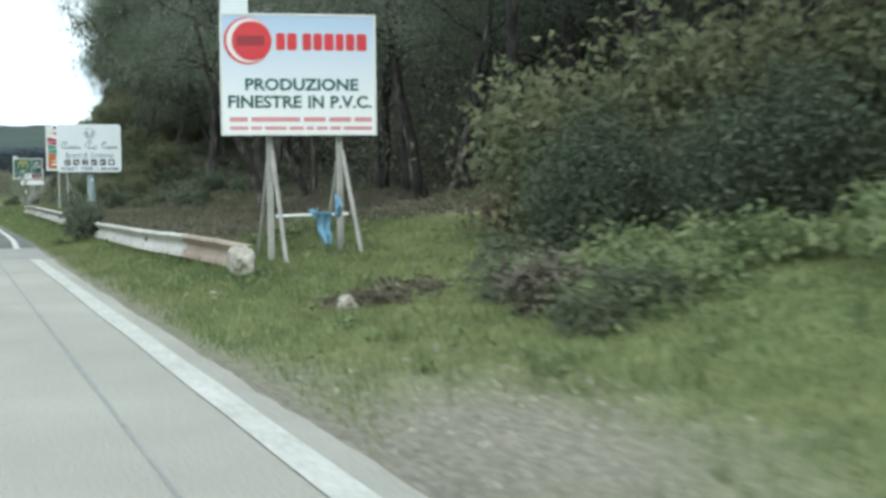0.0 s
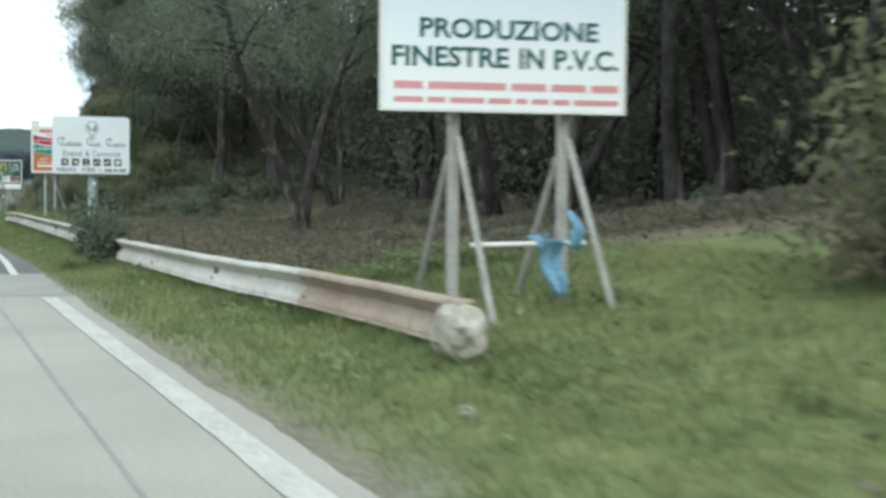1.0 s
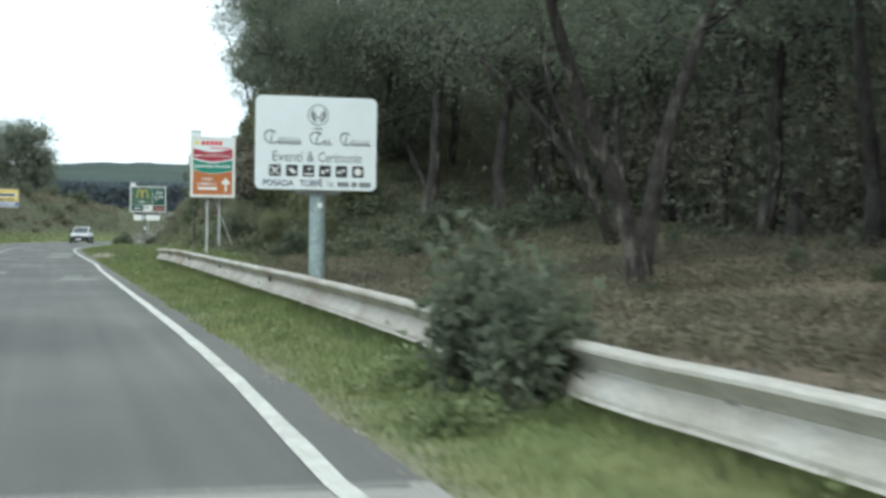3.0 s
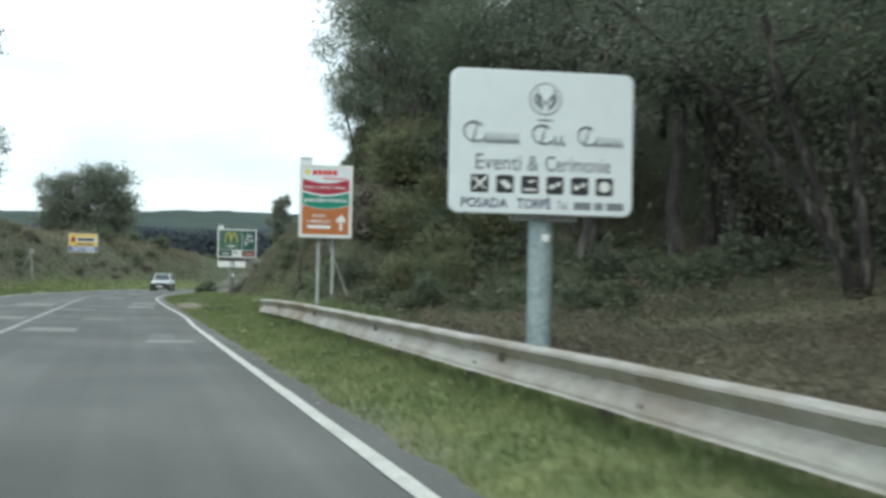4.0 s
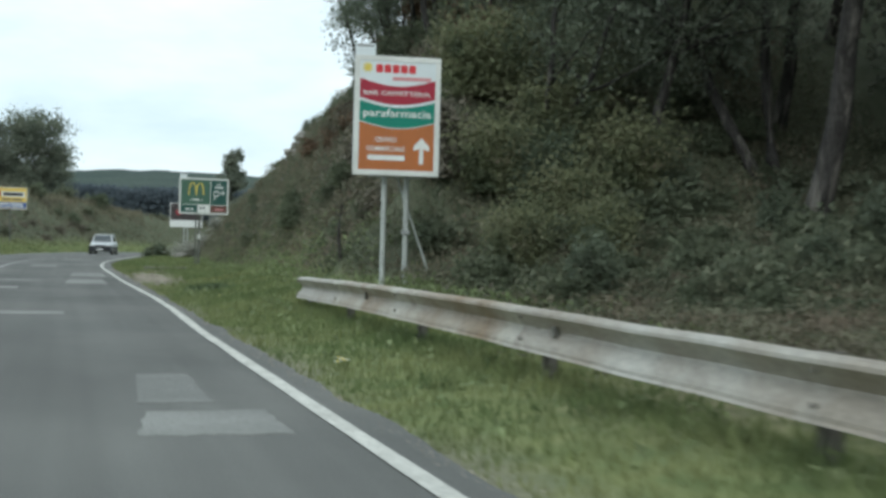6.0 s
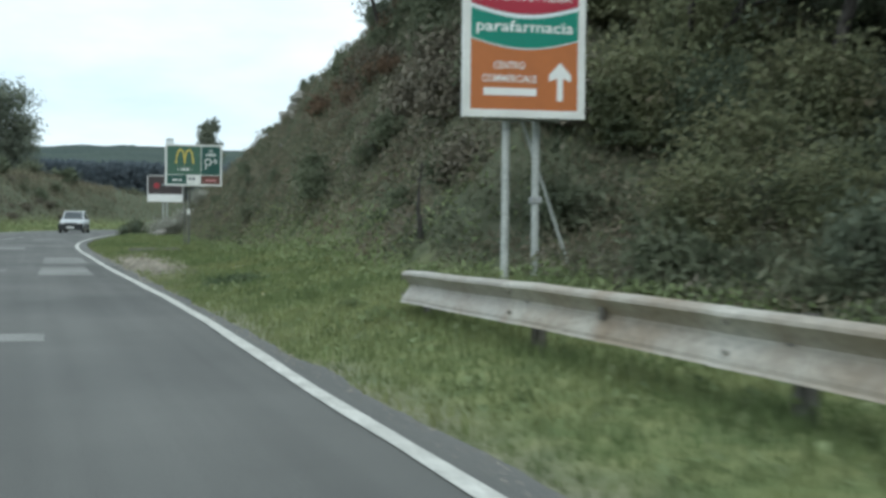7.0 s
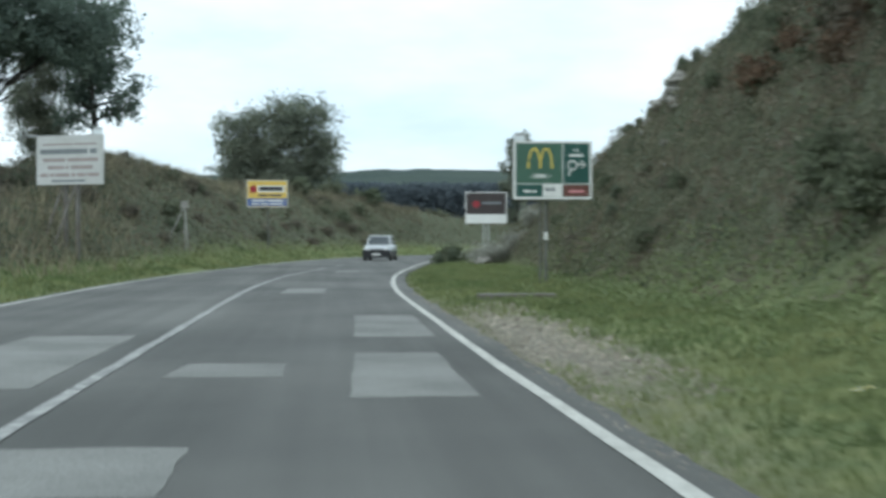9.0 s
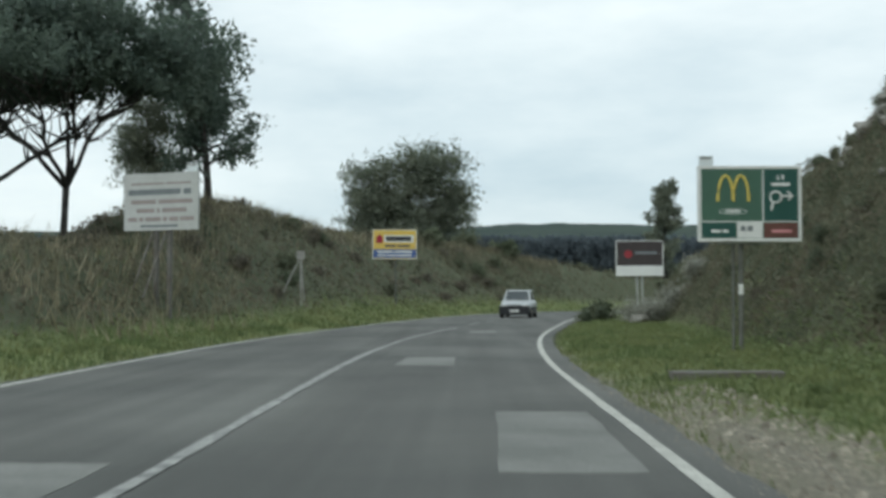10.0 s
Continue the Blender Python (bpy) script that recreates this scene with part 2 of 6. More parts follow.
def bark():
    """Dark furrowed bark with paler peeling strips running up the trunk."""
    m = material("bark", (0.042, 0.038, 0.036), (0.082, 0.076, 0.07), 3.0, 0.95, 0.0, 18)
    n, l = m.node_tree.nodes, m.node_tree.links
    b = n["Principled BSDF"]
    was = b.inputs["Base Color"].links[0].from_socket
    co = n.new("ShaderNodeTexCoord")
    streaks = []
    for scale, lo, hi in (((5.0, 5.0, 0.7), 0.56, 0.66), ((28.0, 28.0, 3.5), 0.3, 0.7)):
        mp = n.new("ShaderNodeMapping")
        mp.inputs["Scale"].default_value = scale
        l.new(co.outputs["Object"], mp.inputs["Vector"])
        t = n.new("ShaderNodeTexNoise")
        t.inputs["Scale"].default_value, t.inputs["Detail"].default_value = 1.0, 4.0
        l.new(mp.outputs["Vector"], t.inputs["Vector"])
        r = n.new("ShaderNodeMapRange")
        r.inputs["From Min"].default_value, r.inputs["From Max"].default_value = lo, hi
        l.new(t.outputs["Fac"], r.inputs["Value"])
        streaks.append(r.outputs["Result"])
    mix = n.new("ShaderNodeMix")
    mix.data_type = "RGBA"
    mix.inputs["B"].default_value = (0.19, 0.175, 0.155, 1)
    l.new(was, mix.inputs["A"])
    l.new(streaks[0], mix.inputs["Factor"])
    hs = n.new("ShaderNodeHueSaturation")
    l.new(mix.outputs["Result"], hs.inputs["Color"])
    v = n.new("ShaderNodeMapRange")
    v.inputs["To Min"].default_value, v.inputs["To Max"].default_value = 0.55, 1.3
    l.new(streaks[1], v.inputs["Value"])
    l.new(v.outputs["Result"], hs.inputs["Value"])
    l.new(hs.outputs["Color"], b.inputs["Base Color"])
    bp = n.new("ShaderNodeBump")
    bp.inputs["Strength"].default_value, bp.inputs["Distance"].default_value = 1.0, 0.04
    l.new(streaks[1], bp.inputs["Height"])
    l.new(bp.outputs["Normal"], b.inputs["Normal"])
    return m


def ground_material():
    """Grass, bare dirt, leaf litter and scrub, laid by the mesh's own cover weights."""
    m = bpy.data.materials.new("ground")
    m.use_nodes = True
    n, l = m.node_tree.nodes, m.node_tree.links
    b = n["Principled BSDF"]
    b.inputs["Roughness"].default_value = 0.95
    b.inputs["Specular IOR Level"].default_value = 0.15
    co = n.new("ShaderNodeTexCoord")
    cover = n.new("ShaderNodeVertexColor")
    cover.layer_name = "cover"
    sep = n.new("ShaderNodeSeparateColor")
    l.new(cover.outputs["Color"], sep.inputs["Color"])

    def noise_of(scale, detail=5.0):
        t = n.new("ShaderNodeTexNoise")
        t.inputs["Scale"].default_value, t.inputs["Detail"].default_value = scale, detail
        l.new(co.outputs["Object"], t.inputs["Vector"])
        return t.outputs["Fac"]

    def blend(a, b2, fac):
        t = n.new("ShaderNodeMix")
        t.data_type = "RGBA"
        for key, v in (("A", a), ("B", b2)):
            if isinstance(v, tuple):
                t.inputs[key].default_value = (*v, 1)
            else:
                l.new(v, t.inputs[key])
        l.new(fac, t.inputs["Factor"])
        return t.outputs["Result"]

    def stretch(fac, lo, hi):
        t = n.new("ShaderNodeMapRange")
        t.inputs["From Min"].default_value, t.inputs["From Max"].default_value = lo, hi
        l.new(fac, t.inputs["Value"])
        return t.outputs["Result"]

    coarse, mid, fine = noise_of(0.35), noise_of(3.0), noise_of(25.0, 6.0)
    grass = blend((0.13, 0.167, 0.07), (0.212, 0.231, 0.102), stretch(mid, 0.35, 0.65))
    grass = blend(grass, (0.26, 0.25, 0.14), stretch(coarse, 0.60, 0.80))
    dirt = blend((0.165, 0.152, 0.122), (0.31, 0.288, 0.235), stretch(fine, 0.38, 0.68))
    litter = blend((0.135, 0.112, 0.084), (0.22, 0.178, 0.132), stretch(mid, 0.35, 0.65))
    scrub = blend((0.085, 0.10, 0.062), (0.125, 0.13, 0.088), stretch(mid, 0.3, 0.7))
    far = blend((0.044, 0.063, 0.056), (0.056, 0.077, 0.061), stretch(noise_of(0.02, 8.0), 0.35, 0.65))
    c = blend(grass, dirt, sep.outputs["Red"])
    c = blend(c, litter, sep.outputs["Green"])
    c = blend(c, scrub, sep.outputs["Blue"])
    c = blend(c, far, cover.outputs["Alpha"])
    l.new(c, b.inputs["Base Color"])
    bp = n.new("ShaderNodeBump")
    bp.inputs["Strength"].default_value, bp.inputs["Distance"].default_value = 0.7, 0.05
    l.new(fine, bp.inputs["Height"])
    l.new(bp.outputs["Normal"], b.inputs["Normal"])
    return m


def mottled(name, base, tones, scale=0.55):
    """Leaves of a plant cover whose tone drifts from patch to patch."""
    m = material(name, *base, 0.35, 0.8, 0.0, 2.0, piece=0.25, transmit=0.42)
    n, l = m.node_tree.nodes, m.node_tree.links
    hsv = [q for q in n if q.type == "HUE_SAT"][0]
    was = hsv.inputs["Color"].links[0].from_socket
    co = n.new("ShaderNodeTexCoord")
    for k, (tone, lo, hi) in enumerate(tones):
        mp = n.new("ShaderNodeMapping")
        mp.inputs["Location"].default_value = (17.0 * k, 5.0 * k, 9.0 * k)
        l.new(co.outputs["Object"], mp.inputs["Vector"])
        t = n.new("ShaderNodeTexNoise")
        t.inputs["Scale"].default_value, t.inputs["Detail"].default_value = scale * (1 + 0.7 * k), 4.0
        l.new(mp.outputs["Vector"], t.inputs["Vector"])
        r = n.new("ShaderNodeMapRange")
        r.inputs["From Min"].default_value, r.inputs["From Max"].default_value = lo, hi
        l.new(t.outputs["Fac"], r.inputs["Value"])
        mx = n.new("ShaderNodeMix")
        mx.data_type = "RGBA"
        mx.inputs["B"].default_value = (*tone, 1)
        l.new(was, mx.inputs["A"])
        l.new(r.outputs["Result"], mx.inputs["Factor"])
        was = mx.outputs["Result"]
    l.new(was, hsv.inputs["Color"])
    return m


M["asphalt"], M["ground"], M["bark"] = asphalt(), ground_material(), bark()
M["bank_cover"] = mottled("bank_cover", ((0.14, 0.155, 0.10), (0.2, 0.198, 0.138)), (((0.19, 0.158, 0.118), 0.49, 0.62), ((0.088, 0.108, 0.068), 0.53, 0.65), ((0.26, 0.24, 0.175), 0.57, 0.7)))
M["bank_bush"] = mottled("bank_bush", ((0.16, 0.18, 0.10), (0.235, 0.24, 0.14)), (((0.185, 0.15, 0.11), 0.54, 0.68), ((0.09, 0.115, 0.07), 0.52, 0.66)), 0.5)
M["bank_cover_far"] = mottled("bank_cover_far", ((0.135, 0.135, 0.095), (0.19, 0.178, 0.128)), (((0.19, 0.162, 0.122), 0.46, 0.6), ((0.095, 0.108, 0.072), 0.52, 0.64)), 0.3)

# ---- mesh helpers ----
rng = np.random.default_rng(7)


def link_mesh(name, mesh, mat, parent=None, label="", at=None):
    ob = new(name, mesh)
    if mat is not None:
        mesh.materials.append(M[mat] if isinstance(mat, str) else mat)
    if parent is not None:
        ob.parent = parent
    if at is not None:
        ob.matrix_basis = at
    if label:
        tagged(ob, label)
    return ob


def raw(name, verts, faces, mat, parent=None, label="", smooth=False):
    me = bpy.data.meshes.new(name)
    me.from_pydata(np.asarray(verts, float).tolist(), [], np.asarray(faces).tolist() if isinstance(faces, np.ndarray) else faces)
    if smooth:
        me.shade_smooth()
    return link_mesh(name, me, mat, parent, label)


def part(name, bm, mat, parent=None, label="", smooth=False):
    me = bpy.data.meshes.new(name)
    bm.to_mesh(me)
    bm.free()
    if smooth:
        me.shade_smooth()
    return link_mesh(name, me, mat, parent, label)


def box_bm(x0, x1, y0, y1, z0, z1, bevel=0.0, bm=None):
    bm = bm or bmesh.new()
    r = bmesh.ops.create_cube(bm, size=1.0, matrix=Matrix.LocRotScale(((x0 + x1) / 2, (y0 + y1) / 2, (z0 + z1) / 2), None, (x1 - x0, y1 - y0, z1 - z0)))
    if bevel:
        edges = list({e for v in r["verts"] for e in v.link_edges})
        bmesh.ops.bevel(bm, geom=edges, offset=bevel, segments=2, affect="EDGES", profile=0.6)
    return bm


def tube_bm(points, radii, sides=8, bm=None):
    """A tapered tube through the points, closed at both ends."""
    bm = bm or bmesh.new()
    pts = [Vector(p) for p in points]
    rings = []
    for i, p in enumerate(pts):
        d = (pts[min(i + 1, len(pts) - 1)] - pts[max(i - 1, 0)]).normalized()
        a = d.orthogonal().normalized() if abs(d.z) > 0.99 else d.cross(Vector((0, 0, 1))).normalized()
        c = d.cross(a)
        rings.append([bm.verts.new(p + radii[i] * (math.cos(k * math.tau / sides) * a + math.sin(k * math.tau / sides) * c)) for k in range(sides)])
    for r0, r1 in zip(rings, rings[1:]):
        for k in range(sides):
            bm.faces.new((r0[k], r0[(k + 1) % sides], r1[(k + 1) % sides], r1[k]))
    bm.faces.new(rings[0][::-1])
    bm.faces.new(rings[-1])
    return bm


def thing(name, x, y, z, label, category, turn=0.0, group="", kind=""):
    ob = new(name)
    ob.matrix_basis = pose(x, y, z, 0, 0, turn)
    return tagged(ob, label, category, group, kind)


def leaves(centres, size, aspect=0.5, gen=rng, droop=0.0):
    """A pointed three-cornered leaf clump at each centre, turned at random."""
    n = len(centres)
    d = gen.normal(size=(n, 3))
    d[:, 2] -= droop
    d /= np.linalg.norm(d, axis=1)[:, None]
    e = np.cross(d, gen.normal(size=(n, 3)))
    e /= np.linalg.norm(e, axis=1)[:, None]
    s = size * gen.uniform(0.6, 1.4, n)[:, None]
    v = np.stack([centres - d * s * 0.65 + e * s * aspect * 1.05, centres + d * s * 1.25, centres - d * s * 0.65 - e * s * aspect * 1.05], 1).reshape(-1, 3)
    return v, np.arange(3 * n).reshape(n, 3)


def blades(bases, height, width, gen=rng, lean=0.5):
    """One slim three-cornered blade at each base."""
    n = len(bases)
    a = gen.uniform(0, math.tau, n)
    h = height * gen.uniform(0.5, 1.4, n)
    side = np.stack([np.cos(a), np.sin(a), np.zeros(n)], 1) * (width * gen.uniform(0.6, 1.4, n))[:, None]
    b = gen.uniform(0, math.tau, n)
    tip = bases + np.stack([np.cos(b) * h * lean * gen.uniform(0, 1, n), np.sin(b) * h * lean * gen.uniform(0, 1, n), h], 1)
    v = np.stack([bases - side, bases + side, tip], 1).reshape(-1, 3)
    return v, np.arange(3 * n).reshape(n, 3)


# ---- the road's line and the lie of the land ----
BEND = [(-2.08, -140), (-2.08, 60), (-2.08, 92), (-1.95, 98), (-1.6, 105), (-0.95, 112), (0.0, 120), (1.3, 131), (3.1, 142), (5.6, 152), (9.2, 162), (14.5, 171), (22, 178), (33, 183), (48, 185), (75, 185), (130, 180), (230, 170)]
_b = np.array(BEND, float)
_cum = np.r_[0, np.cumsum(np.linalg.norm(np.diff(_b, axis=0), axis=1))]
_s = np.arange(0, _cum[-1], 1.5)
_line = np.stack([np.interp(_s, _cum, _b[:, 0]), np.interp(_s, _cum, _b[:, 1])], 1)
for _ in range(6):
    _line[1:-1] = (_line[:-2] + 2 * _line[1:-1] + _line[2:]) / 4
_dir = np.gradient(_line, axis=0)
_dir /= np.linalg.norm(_dir, axis=1)[:, None]
_right = np.stack([_dir[:, 1], -_dir[:, 0]], 1)


def lateral(x, y):
    """How far right of the road's middle, and the run along it (metres past y = 0)."""
    p = np.stack([np.ravel(x), np.ravel(y)], 1)
    u, run = np.empty(len(p)), np.empty(len(p))
    for i in range(0, len(p), 20000):
        q = p[i:i + 20000]
        k = ((q[:, None, :] - _line[None]) ** 2).sum(2).argmin(1)
        off = q - _line[k]
        across, along = (off * _right[k]).sum(1), (off * _dir[k]).sum(1)
        beyond = np.sqrt(np.maximum((off ** 2).sum(1), 1e-9))
        u[i:i + 20000] = np.where(np.abs(along) > 1.6, np.sign(across) * beyond, across)
        run[i:i + 20000] = _s[k] - 140 + along
    return u.reshape(np.shape(x)), run.reshape(np.shape(x))


def step(a, b, v):
    t = np.clip((v - a) / (b - a), 0, 1)
    return t * t * (3 - 2 * t)


def wave(x, y, k=1.0):
    """Smooth unevenness about -1 to 1."""
    return (np.sin(x * 1.3 * k + 1.7 * np.sin(y * 0.7 * k)) + np.sin(y * 1.1 * k + 2.1 * np.sin(x * 0.9 * k + 1.0)) + 0.6 * np.sin((x - y) * 2.3 * k)) / 2.6


HALF = 3.62


def land(x, y):
    """Height of the ground, and its cover: dirt, litter, scrub, far forest."""
    x, y = np.asarray(x, float), np.asarray(y, float)
    u, run = lateral(x, y)
    edge = np.abs(u) - (HALF + 0.28)
    z = -0.05 * step(-0.4, 0.0, edge) + 0.13 * step(0.1, 1.5, edge) - 0.02
    right = step(3.5, 4.0, u)
    left = step(3.5, 4.0, -u)
    # wood floor on the right
    entry = 1 - step(18, 28, run)
    wood = entry * 1.12 * step(4.9, 14.0, u) + (1 - entry) * (1.0 * step(11, 19, u) + 0.6 * step(8, 13, u) * step(48, 60, run)) + 0.06 * np.clip(u - 19, 0, 40)
    z = z + right * wood * (1 - step(62, 72, run) * 0.8)
    # cut bank on the right
    top = np.interp(run, [46, 60, 64, 66, 70, 76, 88, 97, 106, 113, 121, 132, 150, 180], [0, 0, 0.5, 1.9, 4.9, 9.55, 9.15, 7.7, 6.05, 4.2, 2.9, 2.5, 2.2, 2.4])
    toe = np.interp(run, [46, 60, 66, 70, 82, 96, 108, 120, 132, 160], [9.6, 8.2, 6.7, 7.0, 7.4, 8.5, 8.6, 7.8, 7.2, 7.0])
    wide = np.maximum(top * 0.72, 1.5) * np.interp(run, [50, 62, 75], [1.9, 1.5, 1.0])
    t = (u - toe) / wide
    slope = np.where(t < 0.12, 0.5 * t * t / 0.12, t - 0.06) * (t > 0)
    z = z + right * 0.3 * step(5.0, 7.4, u) * step(57, 64, run) * (1 - step(74, 86, run))
    bank_r = top * np.minimum(slope / 0.94, 1.0)
    bank_r = bank_r + (t > 1) * 0.06 * np.clip(u - toe - wide, 0, 30) * np.clip(top / 4, 0, 1)
    rough_r = step(0.05, 0.3, t)
    z = z + right * (bank_r + rough_r * np.minimum(top, 3) * (0.11 * wave(x, y, 0.9) + 0.07 * wave(y, x, 2.3)))
    # bank on the left
    top_l = np.interp(run, [60, 90, 104, 113, 119, 125, 134, 146, 158, 168, 180, 190, 215, 250], [1.6, 1.9, 2.3, 2.6, 3.7, 5.1, 5.4, 4.5, 5.0, 4.6, 2.8, 1.9, 1.6, 1.8])
    toe_l = np.interp(run, [90, 110, 126, 140], [HALF + 2.9, HALF + 2.6, HALF + 1.2, HALF + 1.0])
    wide_l = top_l * 1.45
    tl = (-u - toe_l) / wide_l
    bank_l = top_l * step(-0.15, 1.12, tl) - np.maximum(top_l - 2.6, 0) * step(1.25, 2.2, tl)
    rough_l = step(0.1, 0.4, tl)
    z = z + left * (bank_l + 0.04 * step(0.3, 2.0, -u - HALF) + rough_l * (0.16 * wave(x, y, 0.8) + 0.1 * wave(y, x, 1.9)))
    # far hills all round
    r = np.hypot(x, y - 70)
    hill = step(330, 760, r) * (37.5 + 3 * wave(x, y, 0.006) + 2.5 * wave(x, y, 0.021) + 1.0 * wave(x, y, 0.09)) + 0.4 * step(120, 300, r) * wave(x, y, 0.05)
    z = z + hill
    dirt = np.clip(1.0 - edge / (0.42 + 0.24 * wave(x, y, 1.1) + 0.08 * wave(y, x, 4.0)), 0, 1) * (edge > -0.6)
    dirt = np.maximum(dirt, 1.35 * right * np.exp(-((edge - 0.6 - 0.22 * wave(y, x, 0.5)) / 0.55) ** 2 - ((run - 79.0) / 6.0) ** 2))
    dirt = np.maximum(dirt, 1.25 * right * np.exp(-((edge - 0.55) / 0.75) ** 2 - ((run - 4.0) / 1.7) ** 2))
    litter = right * step(6.5, 8.6, u + 0.7 * wave(x, y, 0.7) + 1.5 * step(20, 25, run) - 3.2 * (1 - step(17, 24, run))) * (1 - step(47, 58, run)) * step(11, 20, run + 1.5 * u)
    scrub = np.maximum(right * np.maximum(step(0.0, 0.22, t), step(8.2, 9.5, u)) * step(46, 56, run), left * step(0.02, 0.3, tl))
    far = step(150, 260, r)
    return z, np.clip(dirt, 0, 1), litter, scrub, far


def ground_z(x, y):
    return float(land(np.array([x]), np.array([y]))[0][0])


def build_ground():
    xs = np.r_[-2600, -1600, -1000, np.linspace(-760, -60, 26), np.linspace(-52, -20, 22), np.arange(-19.5, 22, 0.4), np.linspace(22.5, 60, 40), np.linspace(70, 760, 26), 1000, 1600, 2600]
    ys = np.r_[-2600, -1600, -900, np.linspace(-600, -60, 14), np.linspace(-50, -12, 10), np.arange(-10, 200, 0.45), np.linspace(202, 300, 30), np.linspace(310, 860, 50), 1000, 1600, 2600]
    gx, gy = np.meshgrid(xs, ys)
    z, dirt, litter, scrub, far = land(gx, gy)
    nx, ny = len(xs), len(ys)
    verts = np.stack([gx.ravel(), gy.ravel(), z.ravel()], 1)
    idx = np.arange(nx * ny).reshape(ny, nx)
    faces = np.stack([idx[:-1, :-1], idx[:-1, 1:], idx[1:, 1:], idx[1:, :-1]], 2).reshape(-1, 4)
    ob = raw("ground", verts, faces, "ground", smooth=True)
    layer = ob.data.color_attributes.new("cover", "FLOAT_COLOR", "POINT")
    layer.data.foreach_set("color", np.stack([dirt.ravel(), litter.ravel(), scrub.ravel(), far.ravel()], 1).ravel().astype(np.float32))
    tagged(ob, "green grassy verges, brown wood floor and scrubby banks", "ground", kind="structure")


build_ground()


def strip(name, a0, a1, u0, u1, z, mat, label, category="", parent=None, kind="structure", wobble=0.0):
    """A flat band that follows the road from run a0 to a1 between two offsets."""
    runs = np.arange(a0, a1 + 0.01, 1.0 if a1 - a0 > 6 else 0.25)
    px = np.interp(runs + 140, _s, _line[:, 0]), np.interp(runs + 140, _s, _line[:, 1])
    rx = np.interp(runs + 140, _s, _right[:, 0]), np.interp(runs + 140, _s, _right[:, 1])
    verts = []
    if callable(u0):
        mid = u0(runs)
    for i in range(len(runs)):
        for j, u in enumerate((mid[i] - u1 / 2, mid[i] + u1 / 2) if callable(u0) else (u0, u1)):
            w = wobble * (rng.random() - 0.5)
            verts.append((px[0][i] + rx[0][i] * (u + w), px[1][i] + rx[1][i] * (u + w), z))
    faces = [(2 * i, 2 * i + 1, 2 * i + 3, 2 * i + 2) for i in range(len(runs) - 1)]
    ob = raw(name, verts, faces, mat, parent)
    if parent is None:
        tagged(ob, label, category, kind=kind)
    elif label:
        tagged(ob, label)
    return ob


# ---- road ----
def road_piece(name, a0, a1, mat, label):
    """A stretch of carriageway with a low crumbling edge outside the painted lines."""
    near = [r for r in np.arange(-2.0, 118.0, 0.2) if a0 < r < a1]
    runs = sorted({*np.linspace(a0, a1, int(math.ceil(a1 - a0)) + 1).tolist(), *near})
    verts = []
    for r in runs:
        lip = float(np.interp(r, [0, 18, 31], [0.15, 0.18, 0.36]))
        prof = [(-HALF - lip - 0.04, -0.2), (-HALF - lip, -0.006), (-HALF, 0.0), (0, 0.0), (HALF, 0.0), (HALF + lip, -0.006), (HALF + lip + 0.04, -0.2)]
        cx, cy = np.interp(r + 140, _s, _line[:, 0]), np.interp(r + 140, _s, _line[:, 1])
        rx, ry = np.interp(r + 140, _s, _right[:, 0]), np.interp(r + 140, _s, _right[:, 1])
        for k, (u, z) in enumerate(prof):
            w = (0.02 if r < 22 else 0.05) * wave(r * 1.0, 3.0 * (k // 3), 1.7) + 0.014 * wave(r * 1.0, 5.0 * (k // 3), 9.0) if k in (0, 1, 5, 6) else 0
            verts.append((cx + rx * (u + w), cy + ry * (u + w), z))
    n = len(prof)
    faces = [(i * n + k, i * n + k + 1, (i + 1) * n + k + 1, (i + 1) * n + k) for i in range(len(runs) - 1) for k in range(n - 1)]
    return tagged(raw(name, verts, faces, mat), label, "road", kind="structure")


def line_u(run):
    return np.interp(run, [0, 22, 26, 28, 30, 33, 35, 42, 48, 57, 62, 66, 70, 76, 92, 104], [3.52, 3.55, 3.505, 3.565, 3.63, 3.665, 3.68, 3.68, 3.67, 3.68, 3.755, 3.755, 3.70, 3.62, 3.58, 3.64])


concrete = road_piece("road", -139.0, 21.4, "concrete_road", "pale worn concrete carriageway with dark joints")
ramp = road_piece("road", 21.4, 26.0, "concrete_grey", "smooth grey concrete strip before the asphalt")
asphalt_road = road_piece("road", 26.0, 320.0, "asphalt", "grey worn asphalt carriageway bending away")
strip("joint", -30, 21.4, 2.95, 2.975, 0.004, "joint", "", parent=concrete, wobble=0.012)
strip("joint", -30, 21.4, -0.012, 0.012, 0.004, "joint", "", parent=concrete, wobble=0.012)
for jy, wide in ((21.35, 0.06), (25.9, 0.1)):
    ys = [(x, jy + 0.02 * math.sin(3.1 * x)) for x in np.linspace(-5.75, 1.72, 16)]
    verts = [(x, y + d, 0.004) for x, y in ys for d in (0, wide)]
    raw("joint", verts, [(2 * i, 2 * i + 2, 2 * i + 3, 2 * i + 1) for i in range(15)], "joint_dark", concrete if jy < 22 else ramp)
strip("edge_line", -120, 21.2, line_u, 0.17, 0.008, "old_line", "worn white edge line", parent=concrete, wobble=0.02)
strip("edge_line", 25.5, 26.0, line_u, 0.115, 0.008, "white_line", "white edge line", parent=ramp)
strip("edge_line", 26.0, 300, line_u, 0.115, 0.008, "white_line", "bright white edge line", parent=asphalt_road, wobble=0.015)
strip("edge_line", 26.0, 300, -HALF - 0.16, -HALF - 0.045, 0.008, "white_line", "white edge line of the far lane", parent=asphalt_road, wobble=0.015)
